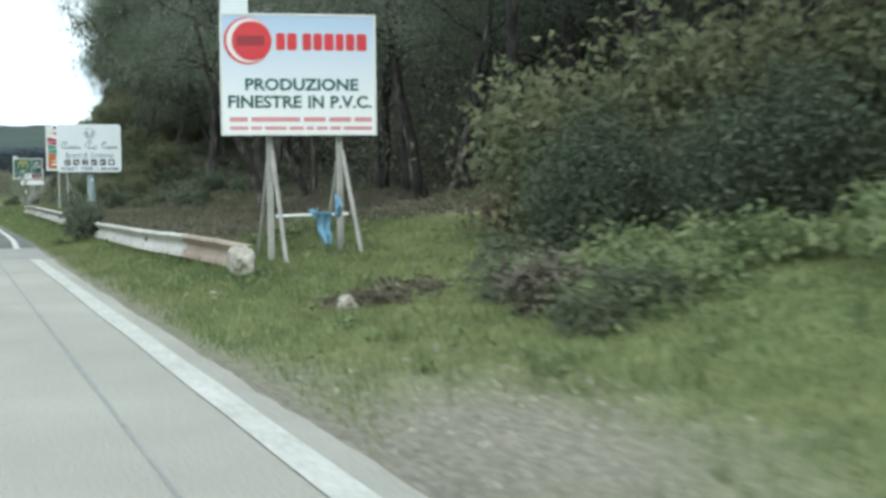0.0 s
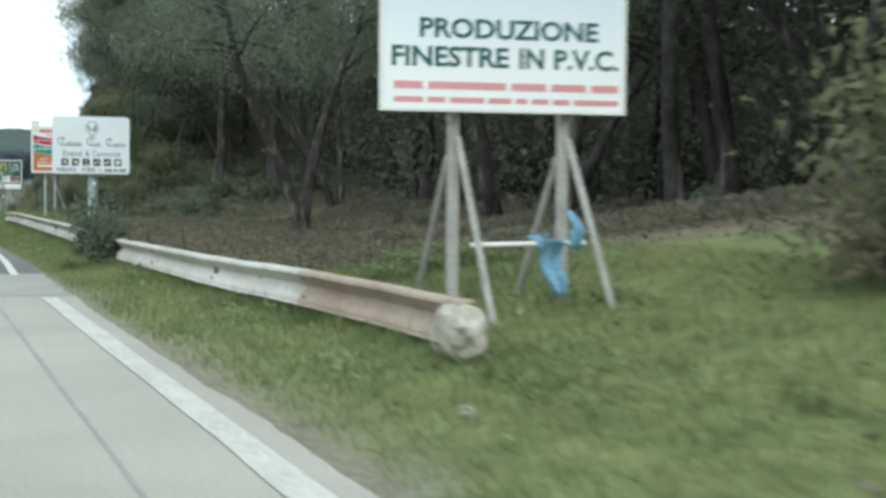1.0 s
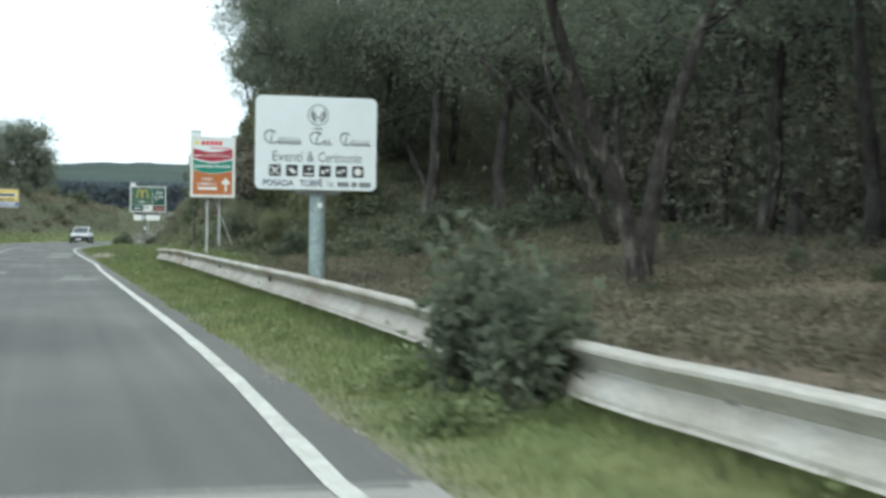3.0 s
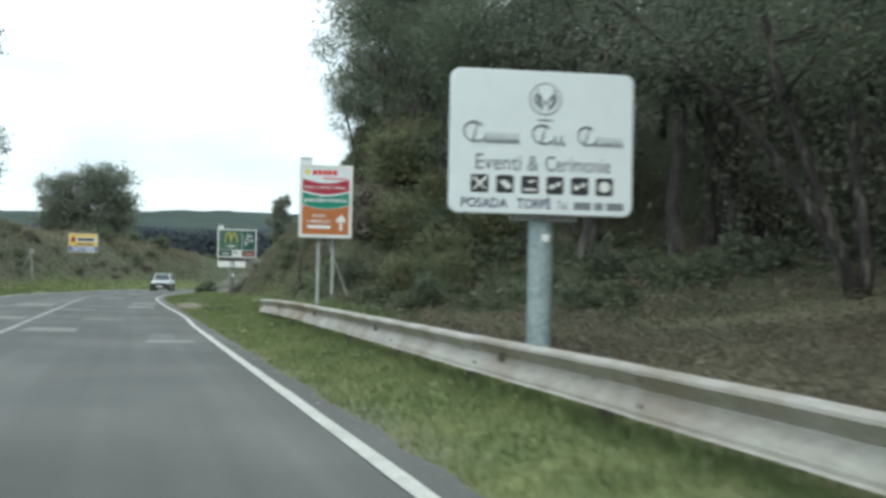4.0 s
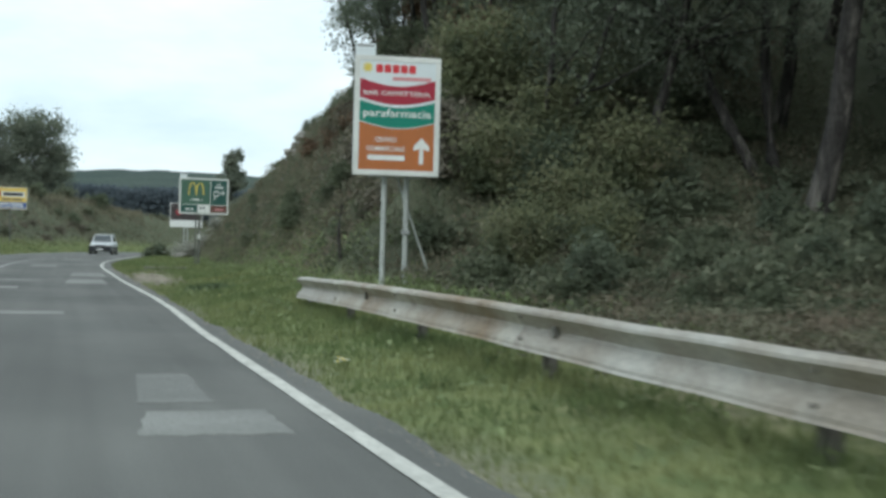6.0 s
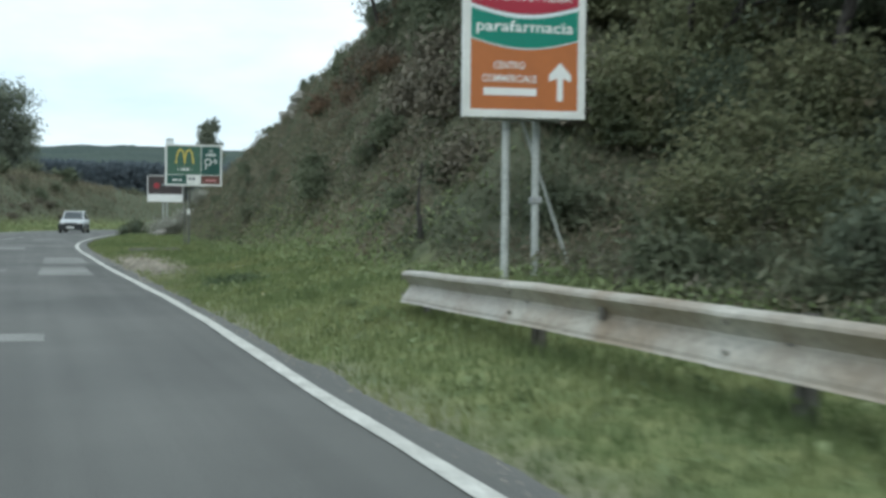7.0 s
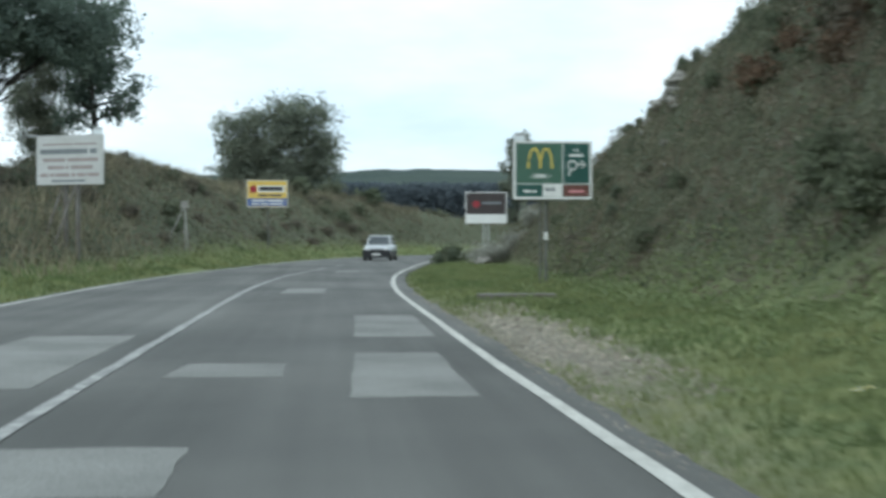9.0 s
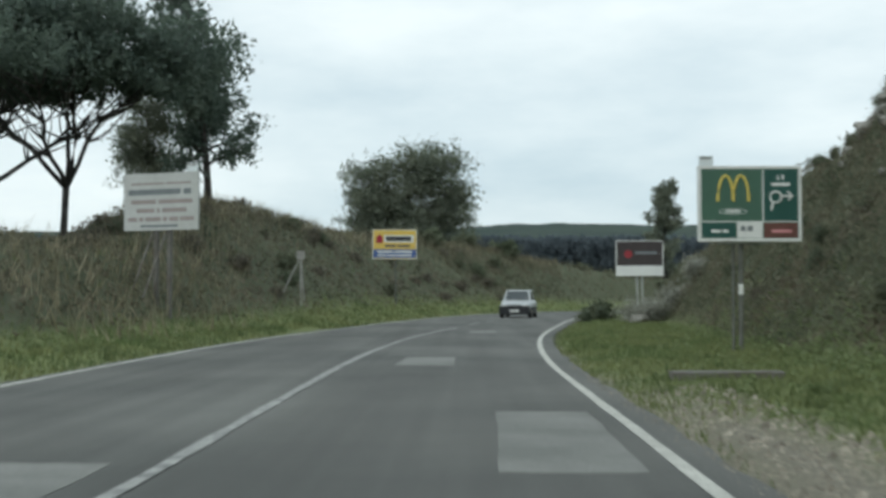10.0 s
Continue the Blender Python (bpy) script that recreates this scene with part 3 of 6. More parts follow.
strip("centre_line", 44, 118, 0.05, 0.17, 0.008, "worn_line", "worn white centre line", parent=asphalt_road, wobble=0.03)
for a in range(122, 180, 7):
    strip("centre_line", a, a + 3.5, 0.0, 0.12, 0.008, "worn_line", "", parent=asphalt_road)


def repair(x0, x1, y0, y1, mat="patch", skew=0.1):
    """A rectangular filled trench, a little proud of the asphalt, with ragged edges."""
    bm = bmesh.new()
    ring = []
    for (ax, ay), (bx, by) in (((x0, y0), (x1, y0)), ((x1, y0), (x1, y1)), ((x1, y1), (x0 + skew, y1)), ((x0 + skew, y1), (x0, y0))):
        for k in range(7):
            t = k / 7
            ring.append((ax + (bx - ax) * t + rng.uniform(-0.014, 0.014), ay + (by - ay) * t + rng.uniform(-0.03, 0.03)))
    top = [bm.verts.new((px, py, 0.0045)) for px, py in ring]
    low = [bm.verts.new((px, py, -0.01)) for px, py in ring]
    bm.faces.new(top)
    for k in range(len(top)):
        bm.faces.new((low[k], low[(k + 1) % len(low)], top[(k + 1) % len(top)], top[k]))
    part("repair_patch", bm, mat, asphalt_road, "pale square repair in the asphalt")


repair(0.28, 1.28, 79.2, 83.6)
repair(0.14, 1.10, 73.2, 76.95)
repair(-1.43, -0.42, 74.7, 75.9)
repair(-3.7, -2.35, 74.0, 79.6)
repair(-5.2, -3.9, 70.4, 74.6)
repair(-2.3, -0.8, 69.6, 71.0)
repair(0.52, 1.0, 50.6, 52.4, "patch_pale")
repair(-1.75, -0.73, 53.2, 55.0)
repair(-4.3, -2.2, 60.2, 62.2)
repair(0.45, 1.27, 49.2, 50.2)
repair(-1.1, -0.1, 92.0, 95.0)
repair(0.2, 1.1, 110.5, 113.0)
repair(-0.9, 0.1, 60.5, 61.2)


def gravel_heap(x0, x1, y0, y1, n, size):
    x, y = rng.uniform(x0, x1, n), rng.uniform(y0, y1, n)
    z = np.maximum(land(x, y)[0], np.where(np.abs(x + 2.08) < HALF + 0.35, -0.006, -1.0))
    base = np.array([(1, 0, 0), (-0.5, 0.87, 0), (-0.5, -0.87, 0), (0.1, 0.1, 0.9)])
    s = size * rng.uniform(0.35, 1.3, n)
    a = rng.uniform(0, math.tau, n)
    rot = np.stack([np.stack([np.cos(a), -np.sin(a)], 1), np.stack([np.sin(a), np.cos(a)], 1)], 1)
    v = np.repeat(base[None], n, 0) * s[:, None, None]
    v[:, :, :2] = np.einsum("nij,nkj->nki", rot, v[:, :, :2])
    v += np.stack([x, y, z - 0.005], 1)[:, None, :]
    f = (np.array([(0, 1, 3), (1, 2, 3), (2, 0, 3)])[None] + 4 * np.arange(n)[:, None, None]).reshape(-1, 3)
    return v.reshape(-1, 3), f


def merge(pieces):
    vs, fs, k = [], [], 0
    for v, f in pieces:
        vs.append(v)
        fs.append(f + k)
        k += len(v)
    return np.concatenate(vs), np.concatenate(fs)


v, f = merge([gravel_heap(1.95, 3.1, 73, 87, 2800, 0.028), gravel_heap(2.2, 3.2, 74, 86, 160, 0.055), gravel_heap(1.74, 2.2, 22, 70, 4600, 0.014), gravel_heap(1.74, 2.2, 70, 92, 2000, 0.018), gravel_heap(2.0, 3.4, 3.2, 7.2, 400, 0.025)])
tagged(raw("gravel", v, f, "gravel"), "loose pale gravel along the asphalt's edge", "gravel", kind="stuff")

# ---- guard rail ----
RAIL = [(3.46, 13.9), (3.40, 15.0), (3.33, 16.2), (3.27, 17.2), (3.17, 19.0), (3.11, 21.0), (3.13, 27.0), (3.24, 38.0), (3.32, 50.0), (3.42, 58.0), (3.50, 61.6)]
RAIL_TOP = [(13.9, 0.45), (17, 0.49), (21, 0.48), (28, 0.46), (33, 0.52), (36, 0.545), (40, 0.56), (48, 0.595), (53, 0.61), (57, 0.60), (62, 0.54)]


def guard_rail():
    rail = thing("guard_rail", 3.2, 38.0, 0.0, "old galvanised two-wave guard rail with rusty stains", "guard rail")
    rp, rt = np.array(RAIL), np.array(RAIL_TOP)
    prof = [(0.045, 0.0), (-0.01, -0.009), (-0.03, -0.024), (-0.035, -0.045), (0.03, -0.112), (0.05, -0.14), (0.042, -0.165), (-0.018, -0.238), (-0.032, -0.262), (-0.036, -0.285), (-0.052, -0.3)]
    prof = [(u, 1.04 * z) for u, z in prof]
    cuts = [13.9, 17.1, 20.2, 24.0, 27.9, 31.8, 35.7, 39.6, 43.5, 47.4, 51.3, 55.2, 58.4, 61.5]
    for a, b in zip(cuts, cuts[1:]):
        ys = np.linspace(a, b + (0.12 if b < 61 else 0.0), 9)
        verts = []
        for i, y in enumerate(ys):
            x, top = np.interp(y, rp[:, 1], rp[:, 0]), np.interp(y, rt[:, 0], rt[:, 1])
            lap = 0.006 if i == len(ys) - 1 else 0.0
            dent = 0.005 * wave(y * 2.0, a)
            verts += [(x + u - lap - 3.2, y - 38.0, top + z + dent) for u, z in prof]
            verts += [(x + u + 0.006 - lap - 3.2, y - 38.0, top + z + dent) for u, z in prof]
        n = len(prof)
        faces = []
        for i in range(len(ys) - 1):
            p, q = i * 2 * n, (i + 1) * 2 * n
            for k in range(n - 1):
                faces.append((p + k, q + k, q + k + 1, p + k + 1))
                faces.append((p + n + k, p + n + k + 1, q + n + k + 1, q + n + k))
            faces.append((p, p + n, q + n, q))
            faces.append((p + n - 1, q + n - 1, q + 2 * n - 1, p + 2 * n - 1))
        for p in (0, (len(ys) - 1) * 2 * n):
            faces += [(p + k, p + k + 1, p + n + k + 1, p + n + k) for k in range(n - 1)]
        rusty, brown, plain = a < 17, 51 < a < 58, "zinc_bright" if a < 27 else "zinc"
        beam = raw("beam", verts, faces, "zinc_rusty" if rusty else "zinc_brown" if brown else plain, rail, "rust-brown beam" if rusty else "beam with brown rust stains" if brown else "")
        # splice bolts and block at the lap
        x, top = np.interp(b, rp[:, 1], rp[:, 0]), np.interp(b, rt[:, 0], rt[:, 1])
        for dz in (-0.077, -0.231):
            bm = bmesh.new()
            bmesh.ops.create_cone(bm, cap_ends=True, segments=8, radius1=0.016, radius2=0.012, depth=0.02, matrix=pose(x - 3.2 - 0.035, b - 38.0 - 0.03, top + dz, 0, 90, 0))
            part("bolt", bm, "zinc_dark", beam)
    for y in [18.6, 22.2, 25.8, 29.5, 33.1, 36.7, 40.3, 43.9, 47.5, 51.1, 54.7, 58.2, 61.2]:
        x, top = np.interp(y, rp[:, 1], rp[:, 0]) - 3.2, np.interp(y, rt[:, 0], rt[:, 1])
        bm = bmesh.new()
        for x0, x1, y0, y1 in ((0.10, 0.106, -0.05, 0.05), (0.10, 0.18, -0.05, -0.044), (0.174, 0.18, -0.05, 0.05)):
            box_bm(x + x0, x + x1, y - 38 + y0, y - 38 + y1, -0.45, top + 0.0, 0.0, bm)
        post = part("post", bm, "zinc_dark", rail)
        part("spacer", box_bm(x + 0.046, x + 0.1, y - 38 - 0.045, y - 38 + 0.045, top - 0.2, top - 0.07, 0.004), "zinc_dark", post)
    for y in (20.2, 38.9, 44.8, 50.7, 56.8):
        x, top = np.interp(y, rp[:, 1], rp[:, 0]) - 3.2, np.interp(y, rt[:, 0], rt[:, 1])
        part("reflector", box_bm(x + 0.0, x + 0.04, y - 38.03, y - 37.97, top - 0.185, top - 0.105, 0.006), "zinc_dark", rail, "small dark reflector in the beam's hollow")
    return rail


guard_rail()

# ---- signs ----


def text_mesh(body, height, width=None, bold=0.0, shear=0.0):
    """Letters of the built-in font as a flat mesh in x and z, facing -y, its left lower corner at the origin."""
    cu = bpy.data.curves.new("letters", "FONT")
    cu.body, cu.size, cu.offset, cu.shear, cu.resolution_u = body, 1.0, bold, shear, 3
    ob = new("letters", cu)
    me = bpy.data.meshes.new_from_object(ob.evaluated_get(bpy.context.evaluated_depsgraph_get()))
    bpy.data.objects.remove(ob)
    co = np.empty(len(me.vertices) * 3)
    me.vertices.foreach_get("co", co)
    co = co.reshape(-1, 3)
    co -= [co[:, 0].min(), co[:, 1].min(), 0]
    k = height / co[:, 1].max()
    kx = width / co[:, 0].max() if width else k
    me.vertices.foreach_set("co", np.stack([co[:, 0] * kx, 0 * co[:, 0], co[:, 1] * k], 1).ravel())
    me.update()
    return me


def letters(body, x, z, height, width, mat, parent, y, bold=0.01, shear=0.0):
    me = text_mesh(body, height, width, bold, shear)
    me.materials.append(M[mat])
    ob = new("lettering", me)
    ob.parent, ob.location = parent, (x, y, z)
    return ob


def flat(name, pts, y, mat, parent, thick=0.002):
    """A thin sheet cut to an outline in x and z."""
    bm = bmesh.new()
    a = [bm.verts.new((px, y, pz)) for px, pz in pts]
    b = [bm.verts.new((px, y + thick, pz)) for px, pz in pts]
    bm.faces.new(a)
    bm.faces.new(b[::-1])
    for k in range(len(a)):
        bm.faces.new((a[k], b[k], b[(k + 1) % len(b)], a[(k + 1) % len(a)]))
    bmesh.ops.recalc_face_normals(bm, faces=bm.faces[:])
    return part(name, bm, mat, parent)


def rect(x0, x1, z0, z1):
    return [(x0, z0), (x1, z0), (x1, z1), (x0, z1)]


def disc(x, z, r, n=28, rz=None):
    return [(x + r * math.cos(k * math.tau / n), z + (rz or r) * math.sin(k * math.tau / n)) for k in range(n)]


def rounded(x0, x1, z0, z1, r, n=6):
    pts = []
    for cx, cz, a in ((x1 - r, z0 + r, -90), (x1 - r, z1 - r, 0), (x0 + r, z1 - r, 90), (x0 + r, z0 + r, 180)):
        pts += [(cx + r * math.cos(radians(a + 90 * k / n)), cz + r * math.sin(radians(a + 90 * k / n))) for k in range(n + 1)]
    return pts


def bars(x0, x1, z, h, mat, parent, y, words=(3, 5, 4)):
    """A line of writing too small to read: one bar for each word."""
    total = sum(words) + 0.8 * (len(words) - 1)
    x = x0
    for w in words:
        wide = (x1 - x0) * w / total
        flat("writing", rect(x, x + wide, z, z + h), y, mat, parent)
        x += wide + (x1 - x0) * 0.8 / total


def panel(sign, w, z0, z1, mat="sign_white", rim=0.035, rim_mat="sign_rim", depth=0.05):
    """A board with a raised frame of four strips and a darker back."""
    board = part("panel", box_bm(-w / 2 + rim, w / 2 - rim, -depth / 2 + 0.008, depth / 2, z0 + rim, z1 - rim), mat, sign)
    part("backing", box_bm(-w / 2 + 0.02, w / 2 - 0.02, depth / 2, depth / 2 + 0.012, z0 + 0.02, z1 - 0.02), "sign_back", board)
    for x0, x1, a, b in ((-w / 2, w / 2, z0, z0 + rim), (-w / 2, w / 2, z1 - rim, z1), (-w / 2, -w / 2 + rim, z0 + rim, z1 - rim), (w / 2 - rim, w / 2, z0 + rim, z1 - rim)):
        part("frame", box_bm(x0, x1, -depth / 2, depth / 2, a, b, 0.004), rim_mat, sign)
    return board, -depth / 2 + 0.005


def tag_plate(sign, x, z, w=0.26, h=0.2):
    """The small maker's plate that stands on the board's upper corner."""
    plate = part("tag_plate", box_bm(x, x + w, -0.02, 0.0, z - 0.01, z + h, 0.005), "sign_white", sign, "small pale plate on the upper edge")
    flat("writing", rect(x + 0.03, x + w - 0.03, z + h * 0.7, z + h * 0.9), -0.023, "sign_back", plate)


def steel_post(sign, x, y, z0, z1, r, mat="post_grey", name="post"):
    return part(name, tube_bm([(x, y, z0), (x, y, z1)], [r, r], 14), mat, sign, smooth=False)


def pv_sign():
    s = thing("billboard", 4.62, 15.9, ground_z(4.62, 15.9), "white and pale blue window-maker's billboard on two braced posts", "billboard", -10.3)
    g = s.location.z
    z0, z1, w = 1.83 - g, 3.46 - g, 2.095
    board, y = panel(s, w, z0, z1, "pv_sky", 0.03)
    # round mark: red ball in a white crescent
    cx, cz = -0.66, z1 - 0.37
    flat("logo_mark", disc(cx - 0.02, cz, 0.315), y, "ink_red", board)
    flat("logo_mark", disc(cx - 0.005, cz + 0.005, 0.295), y - 0.003, "ink_white", board)
    flat("logo_mark", disc(cx + 0.035, cz, 0.265), y - 0.006, "ink_red", board)
    flat("logo_mark", rect(cx - 0.16, cx + 0.2, cz - 0.06, cz + 0.07), y - 0.009, "ink_maroon", board)
    # name drawn as plain blocks
    x = -0.30
    for wd in (0.12, 0.13, 0, 0.12, 0.12, 0.13, 0.11, 0.12, 0.14):
        if wd:
            flat("logo_mark", rounded(x, x + wd, cz - 0.12, cz + 0.11, 0.03, 3), y, "ink_red", board)
        x += wd + 0.026 if wd else 0.05
    letters("PRODUZIONE", -0.72, z0 + 0.60, 0.165, 1.52, "ink_green", board, y, 0.03)
    letters("FINESTRE", -0.95, z0 + 0.365, 0.17, 0.98, "ink_green", board, y, 0.03)
    letters("IN", 0.12, z0 + 0.365, 0.17, 0.21, "ink_green", board, y, 0.03)
    letters("P.V.C.", 0.42, z0 + 0.365, 0.17, 0.56, "ink_green", board, y, 0.03)
    bars(-0.93, 0.98, z0 + 0.185, 0.06, "ink_rose", board, y, (4, 11, 5, 5, 4))
    bars(-0.93, 0.98, z0 + 0.075, 0.045, "ink_rose", board, y, (5, 3, 6, 4, 2, 3, 3, 8))
    tag_plate(s, -w / 2 + 0.01, z1, 0.37, 0.34)
    part("crossbeam", box_bm(-0.85, 0.85, 0.045, 0.1, z0 + 0.02, z0 + 0.1, 0.004), "sign_back", s)
    for px, foot in ((-0.40, -0.24), (0.55, 0.77)):
        part("post", box_bm(px - 0.045, px + 0.045, 0.1, 0.2, -0.3, z1 - 0.2, 0.012), "post_concrete", s)
        part("brace", tube_bm([(px + 0.03, 0.09, 1.45), (foot, -0.75, -0.1 - 0.06)], [0.03, 0.03], 8), "post_concrete", s)
        part("brace", tube_bm([(px - 0.02, 0.24, 1.3), (px - 0.12, 1.15, 0.0)], [0.032, 0.032], 8), "post_concrete", s)
    part("crossbar", tube_bm([(-0.36, -0.34, 0.575), (0.60, -0.34, 0.595)], [0.02, 0.02], 8), "sign_rim", s, "thin pale bar tied across the braces")
    return s


def banner_cloth():
    """A torn blue cloth draped over the bar and the brace, with folds."""
    c = thing("torn_cloth", 4.84, 15.40, -0.18, "torn light-blue plastic cloth hanging from the billboard's brace", "cloth")
    for x0, x1, za, zb, ph, top, low in ((-0.17, 0.04, 0.99, 0.60, 0.0, 1.0, 0.45), (0.04, 0.17, 1.22, 0.97, 2.0, 0.2, 1.0), (-0.27, -0.18, 1.03, 0.97, 1.0, 1.0, 0.7)):
        nx, nz = 9, 12
        verts, faces = [], []
        for j in range(nz):
            t = j / (nz - 1)
            for i in range(nx):
                q = i / (nx - 1)
                x = x0 + (x1 - x0) * (0.6 + (q - 0.6) * (top + (low - top) * t) + 0.08 * t * math.sin(7 * t + ph))
                yy = 0.05 * math.sin(9 * q + ph + 3 * t) * (0.3 + t) - 0.12 + 0.08 * math.sin(4 * t + ph)
                zz = za + (zb - za) * t - (0.08 * math.sin(11 * q + ph) * t if j > nz - 4 else 0) - 0.04 * abs(q - 0.5) * (1 - t)
                verts.append((x, yy, zz))
        for j in range(nz - 1):
            for i in range(nx - 1):
                k = j * nx + i
                faces.append((k, k + 1, k + nx + 1, k + nx))
        ob = raw("fold", verts, faces, "blue_cloth", c, smooth=True)
        th = ob.modifiers.new("thickness", "SOLIDIFY")
        th.thickness = 0.006


def white_post_sign():
    s = thing("advertising_sign", 4.435, 41.5, ground_z(4.435, 41.5), "white rounded event-venue sign on one thick grey post", "sign", -4.0)
    g = s.location.z
    z0, z1, w = 1.77 - g, 3.30 - g, 1.99
    bm = bmesh.new()
    front = [bm.verts.new((px, -0.05, pz)) for px, pz in rounded(-w / 2, w / 2, z0, z1, 0.1)]
    back = [bm.verts.new((px, 0.05, pz)) for px, pz in rounded(-w / 2, w / 2, z0, z1, 0.1)]
    bm.faces.new(front)
    bm.faces.new(back[::-1])
    for k in range(len(front)):
        bm.faces.new((front[k], back[k], back[(k + 1) % len(back)], front[(k + 1) % len(front)]))
    bmesh.ops.recalc_face_normals(bm, faces=bm.faces[:])
    bmesh.ops.bevel(bm, geom=[e for e in bm.edges if abs(e.verts[0].co.y - e.verts[1].co.y) < 1e-4], offset=0.012, segments=2, affect="EDGES")
    board = part("panel", bm, "sign_white", s)
    y = -0.053
    cz = z1 - 0.30
    ring = disc(0.02, cz, 0.175)
    inner = disc(0.02, cz, 0.158)
    flat("emblem", ring, y, "ink_grey", board)
    flat("emblem", inner, y - 0.003, "sign_white", board)
    bm = bmesh.new()
    for sx in (-1, 1):
        arc = [(0.02 + sx * (0.03 + 0.075 * math.sin(0.35 * k)), y - 0.006, cz - 0.12 + 0.033 * k) for k in range(8)]
        tube_bm(arc, [0.006, 0.014, 0.02, 0.024, 0.022, 0.017, 0.011, 0.005], 6, bm)
        tube_bm([(0.02 + sx * 0.10, y - 0.006, cz + 0.06), (0.02 + sx * 0.055, y - 0.006, cz + 0.02), (0.02 + sx * 0.03, y - 0.006, cz - 0.05)], [0.012, 0.016, 0.006], 6, bm)
    tube_bm([(-0.03, y - 0.006, cz - 0.09), (0.02, y - 0.006, cz - 0.02), (0.07, y - 0.006, cz - 0.09)], [0.007, 0.01, 0.007], 6, bm)
    part("emblem", bm, "ink_grey", board)
    flat("emblem", disc(0.02, cz - 0.225, 0.09, 16, 0.013), y, "ink_grey", board)
    # scrolled name as plain strokes
    def scroll(x, cap, wide, tall, n):
        """A looped capital and a slanting run of joined hooks behind it."""
        bm2, base = bmesh.new(), z0 + 0.74
        loop = [(x + cap * (0.45 + 0.5 * math.cos(k * 0.55 + 0.6)) + 0.04 * k / 12, y - 0.001, base + tall * (0.52 + 0.46 * math.sin(k * 0.55 + 0.6))) for k in range(11)]
        tube_bm(loop, [0.006, 0.009, 0.012, 0.013, 0.012, 0.01, 0.009, 0.01, 0.012, 0.009, 0.004], 5, bm2)
        tube_bm([(x + cap * 0.35, y - 0.001, base + tall * 0.95), (x + cap * 0.62, y - 0.001, base + tall * 0.85), (x + cap * 0.5, y - 0.001, base + tall * 0.4), (x + cap * 0.42, y - 0.001, base)], [0.005, 0.011, 0.013, 0.006], 5, bm2)
        pitch = (wide - cap) / n
        for k in range(n):
            px = x + cap * 0.95 + pitch * k
            tube_bm([(px, y - 0.001, base + 0.01), (px + 0.45 * pitch, y - 0.001, base + tall * 0.5), (px + 0.4 * pitch, y - 0.001, base + tall * 0.1), (px + 0.7 * pitch, y - 0.001, base), (px + pitch, y - 0.001, base + tall * 0.16)], [0.005, 0.009, 0.012, 0.008, 0.005], 5, bm2)
        part("logo_mark", bm2, "ink_grey", board)
    scroll(-0.86, 0.24, 0.62, 0.23, 8)
    scroll(-0.12, 0.24, 0.38, 0.22, 2)
    scroll(0.38, 0.2, 0.52, 0.22, 6)
    letters("Eventi", -0.72, z0 + 0.46, 0.17, 0.49, "ink_grey", board, y, 0.008)
    letters("&", -0.16, z0 + 0.46, 0.165, 0.12, "ink_grey", board, y, 0.008)
    letters("Cerimonie", 0.03, z0 + 0.46, 0.17, 0.72, "ink_grey", board, y, 0.008)
    for k in range(6):
        x = -0.77 + 0.272 * k
        sq = flat("pictogram", rounded(x, x + 0.19, z0 + 0.22, z0 + 0.41, 0.02, 3), y, "ink_black", board)
        q = [lambda t: (x + 0.03 + 0.13 * t, z0 + 0.25 + 0.13 * t), lambda t: (x + 0.16 - 0.13 * t, z0 + 0.25 + 0.13 * t)]
        if k == 0:
            for fn in q:
                (ax, az), (bx, bz) = fn(0), fn(1)
                part("stroke", tube_bm([(ax, y - 0.004, az), (bx, y - 0.004, bz)], [0.01, 0.016], 6), "ink_white", sq)
        elif k == 1:
            flat("stroke", [(x + 0.03, z0 + 0.34), (x + 0.10, z0 + 0.36), (x + 0.17, z0 + 0.29), (x + 0.12, z0 + 0.26)], y - 0.003, "ink_white", sq)
        elif k == 2:
            flat("stroke", rect(x + 0.03, x + 0.16, z0 + 0.25, z0 + 0.275), y - 0.003, "ink_white", sq)
            flat("stroke", [(x + 0.08, z0 + 0.33), (x + 0.15, z0 + 0.35), (x + 0.14, z0 + 0.37), (x + 0.07, z0 + 0.355)], y - 0.003, "ink_white", sq)
        elif k == 5:
            flat("stroke", disc(x + 0.095, z0 + 0.315, 0.06, 14), y - 0.003, "ink_white", sq)
        else:
            flat("stroke", disc(x + 0.06, z0 + 0.30, 0.03, 10), y - 0.003, "ink_white", sq)
            flat("stroke", disc(x + 0.13, z0 + 0.33, 0.026, 10), y - 0.003, "ink_white", sq)
    letters("POSADA", -0.87, z0 + 0.06, 0.105, 0.50, "ink_blue", board, y, 0.02)
    letters("TORPÈ", -0.27, z0 + 0.06, 0.135, 0.37, "ink_blue", board, y, 0.02)
    letters("Tel.", 0.16, z0 + 0.06, 0.09, 0.14, "ink_grey", board, y, 0.005)
    bars(0.35, 0.90, z0 + 0.065, 0.08, "ink_grey", board, y, (4, 2, 4))
    steel_post(s, 0.055, 0.2, -0.3, z1 - 0.25, 0.13, "post_teal")
    part("label", box_bm(0.04, 0.12, 0.062, 0.07, z0 - 0.28, z0 - 0.2), "ink_white", s, "small white sticker on the post")
    part("bracket", box_bm(-0.32, 0.42, 0.052, 0.1, z0 - 0.06, z0 + 0.02, 0.005), "sign_back", s)
    part("bracket", box_bm(-0.32, 0.42, 0.052, 0.1, z1 - 0.5, z1 - 0.42, 0.005), "sign_back", s)


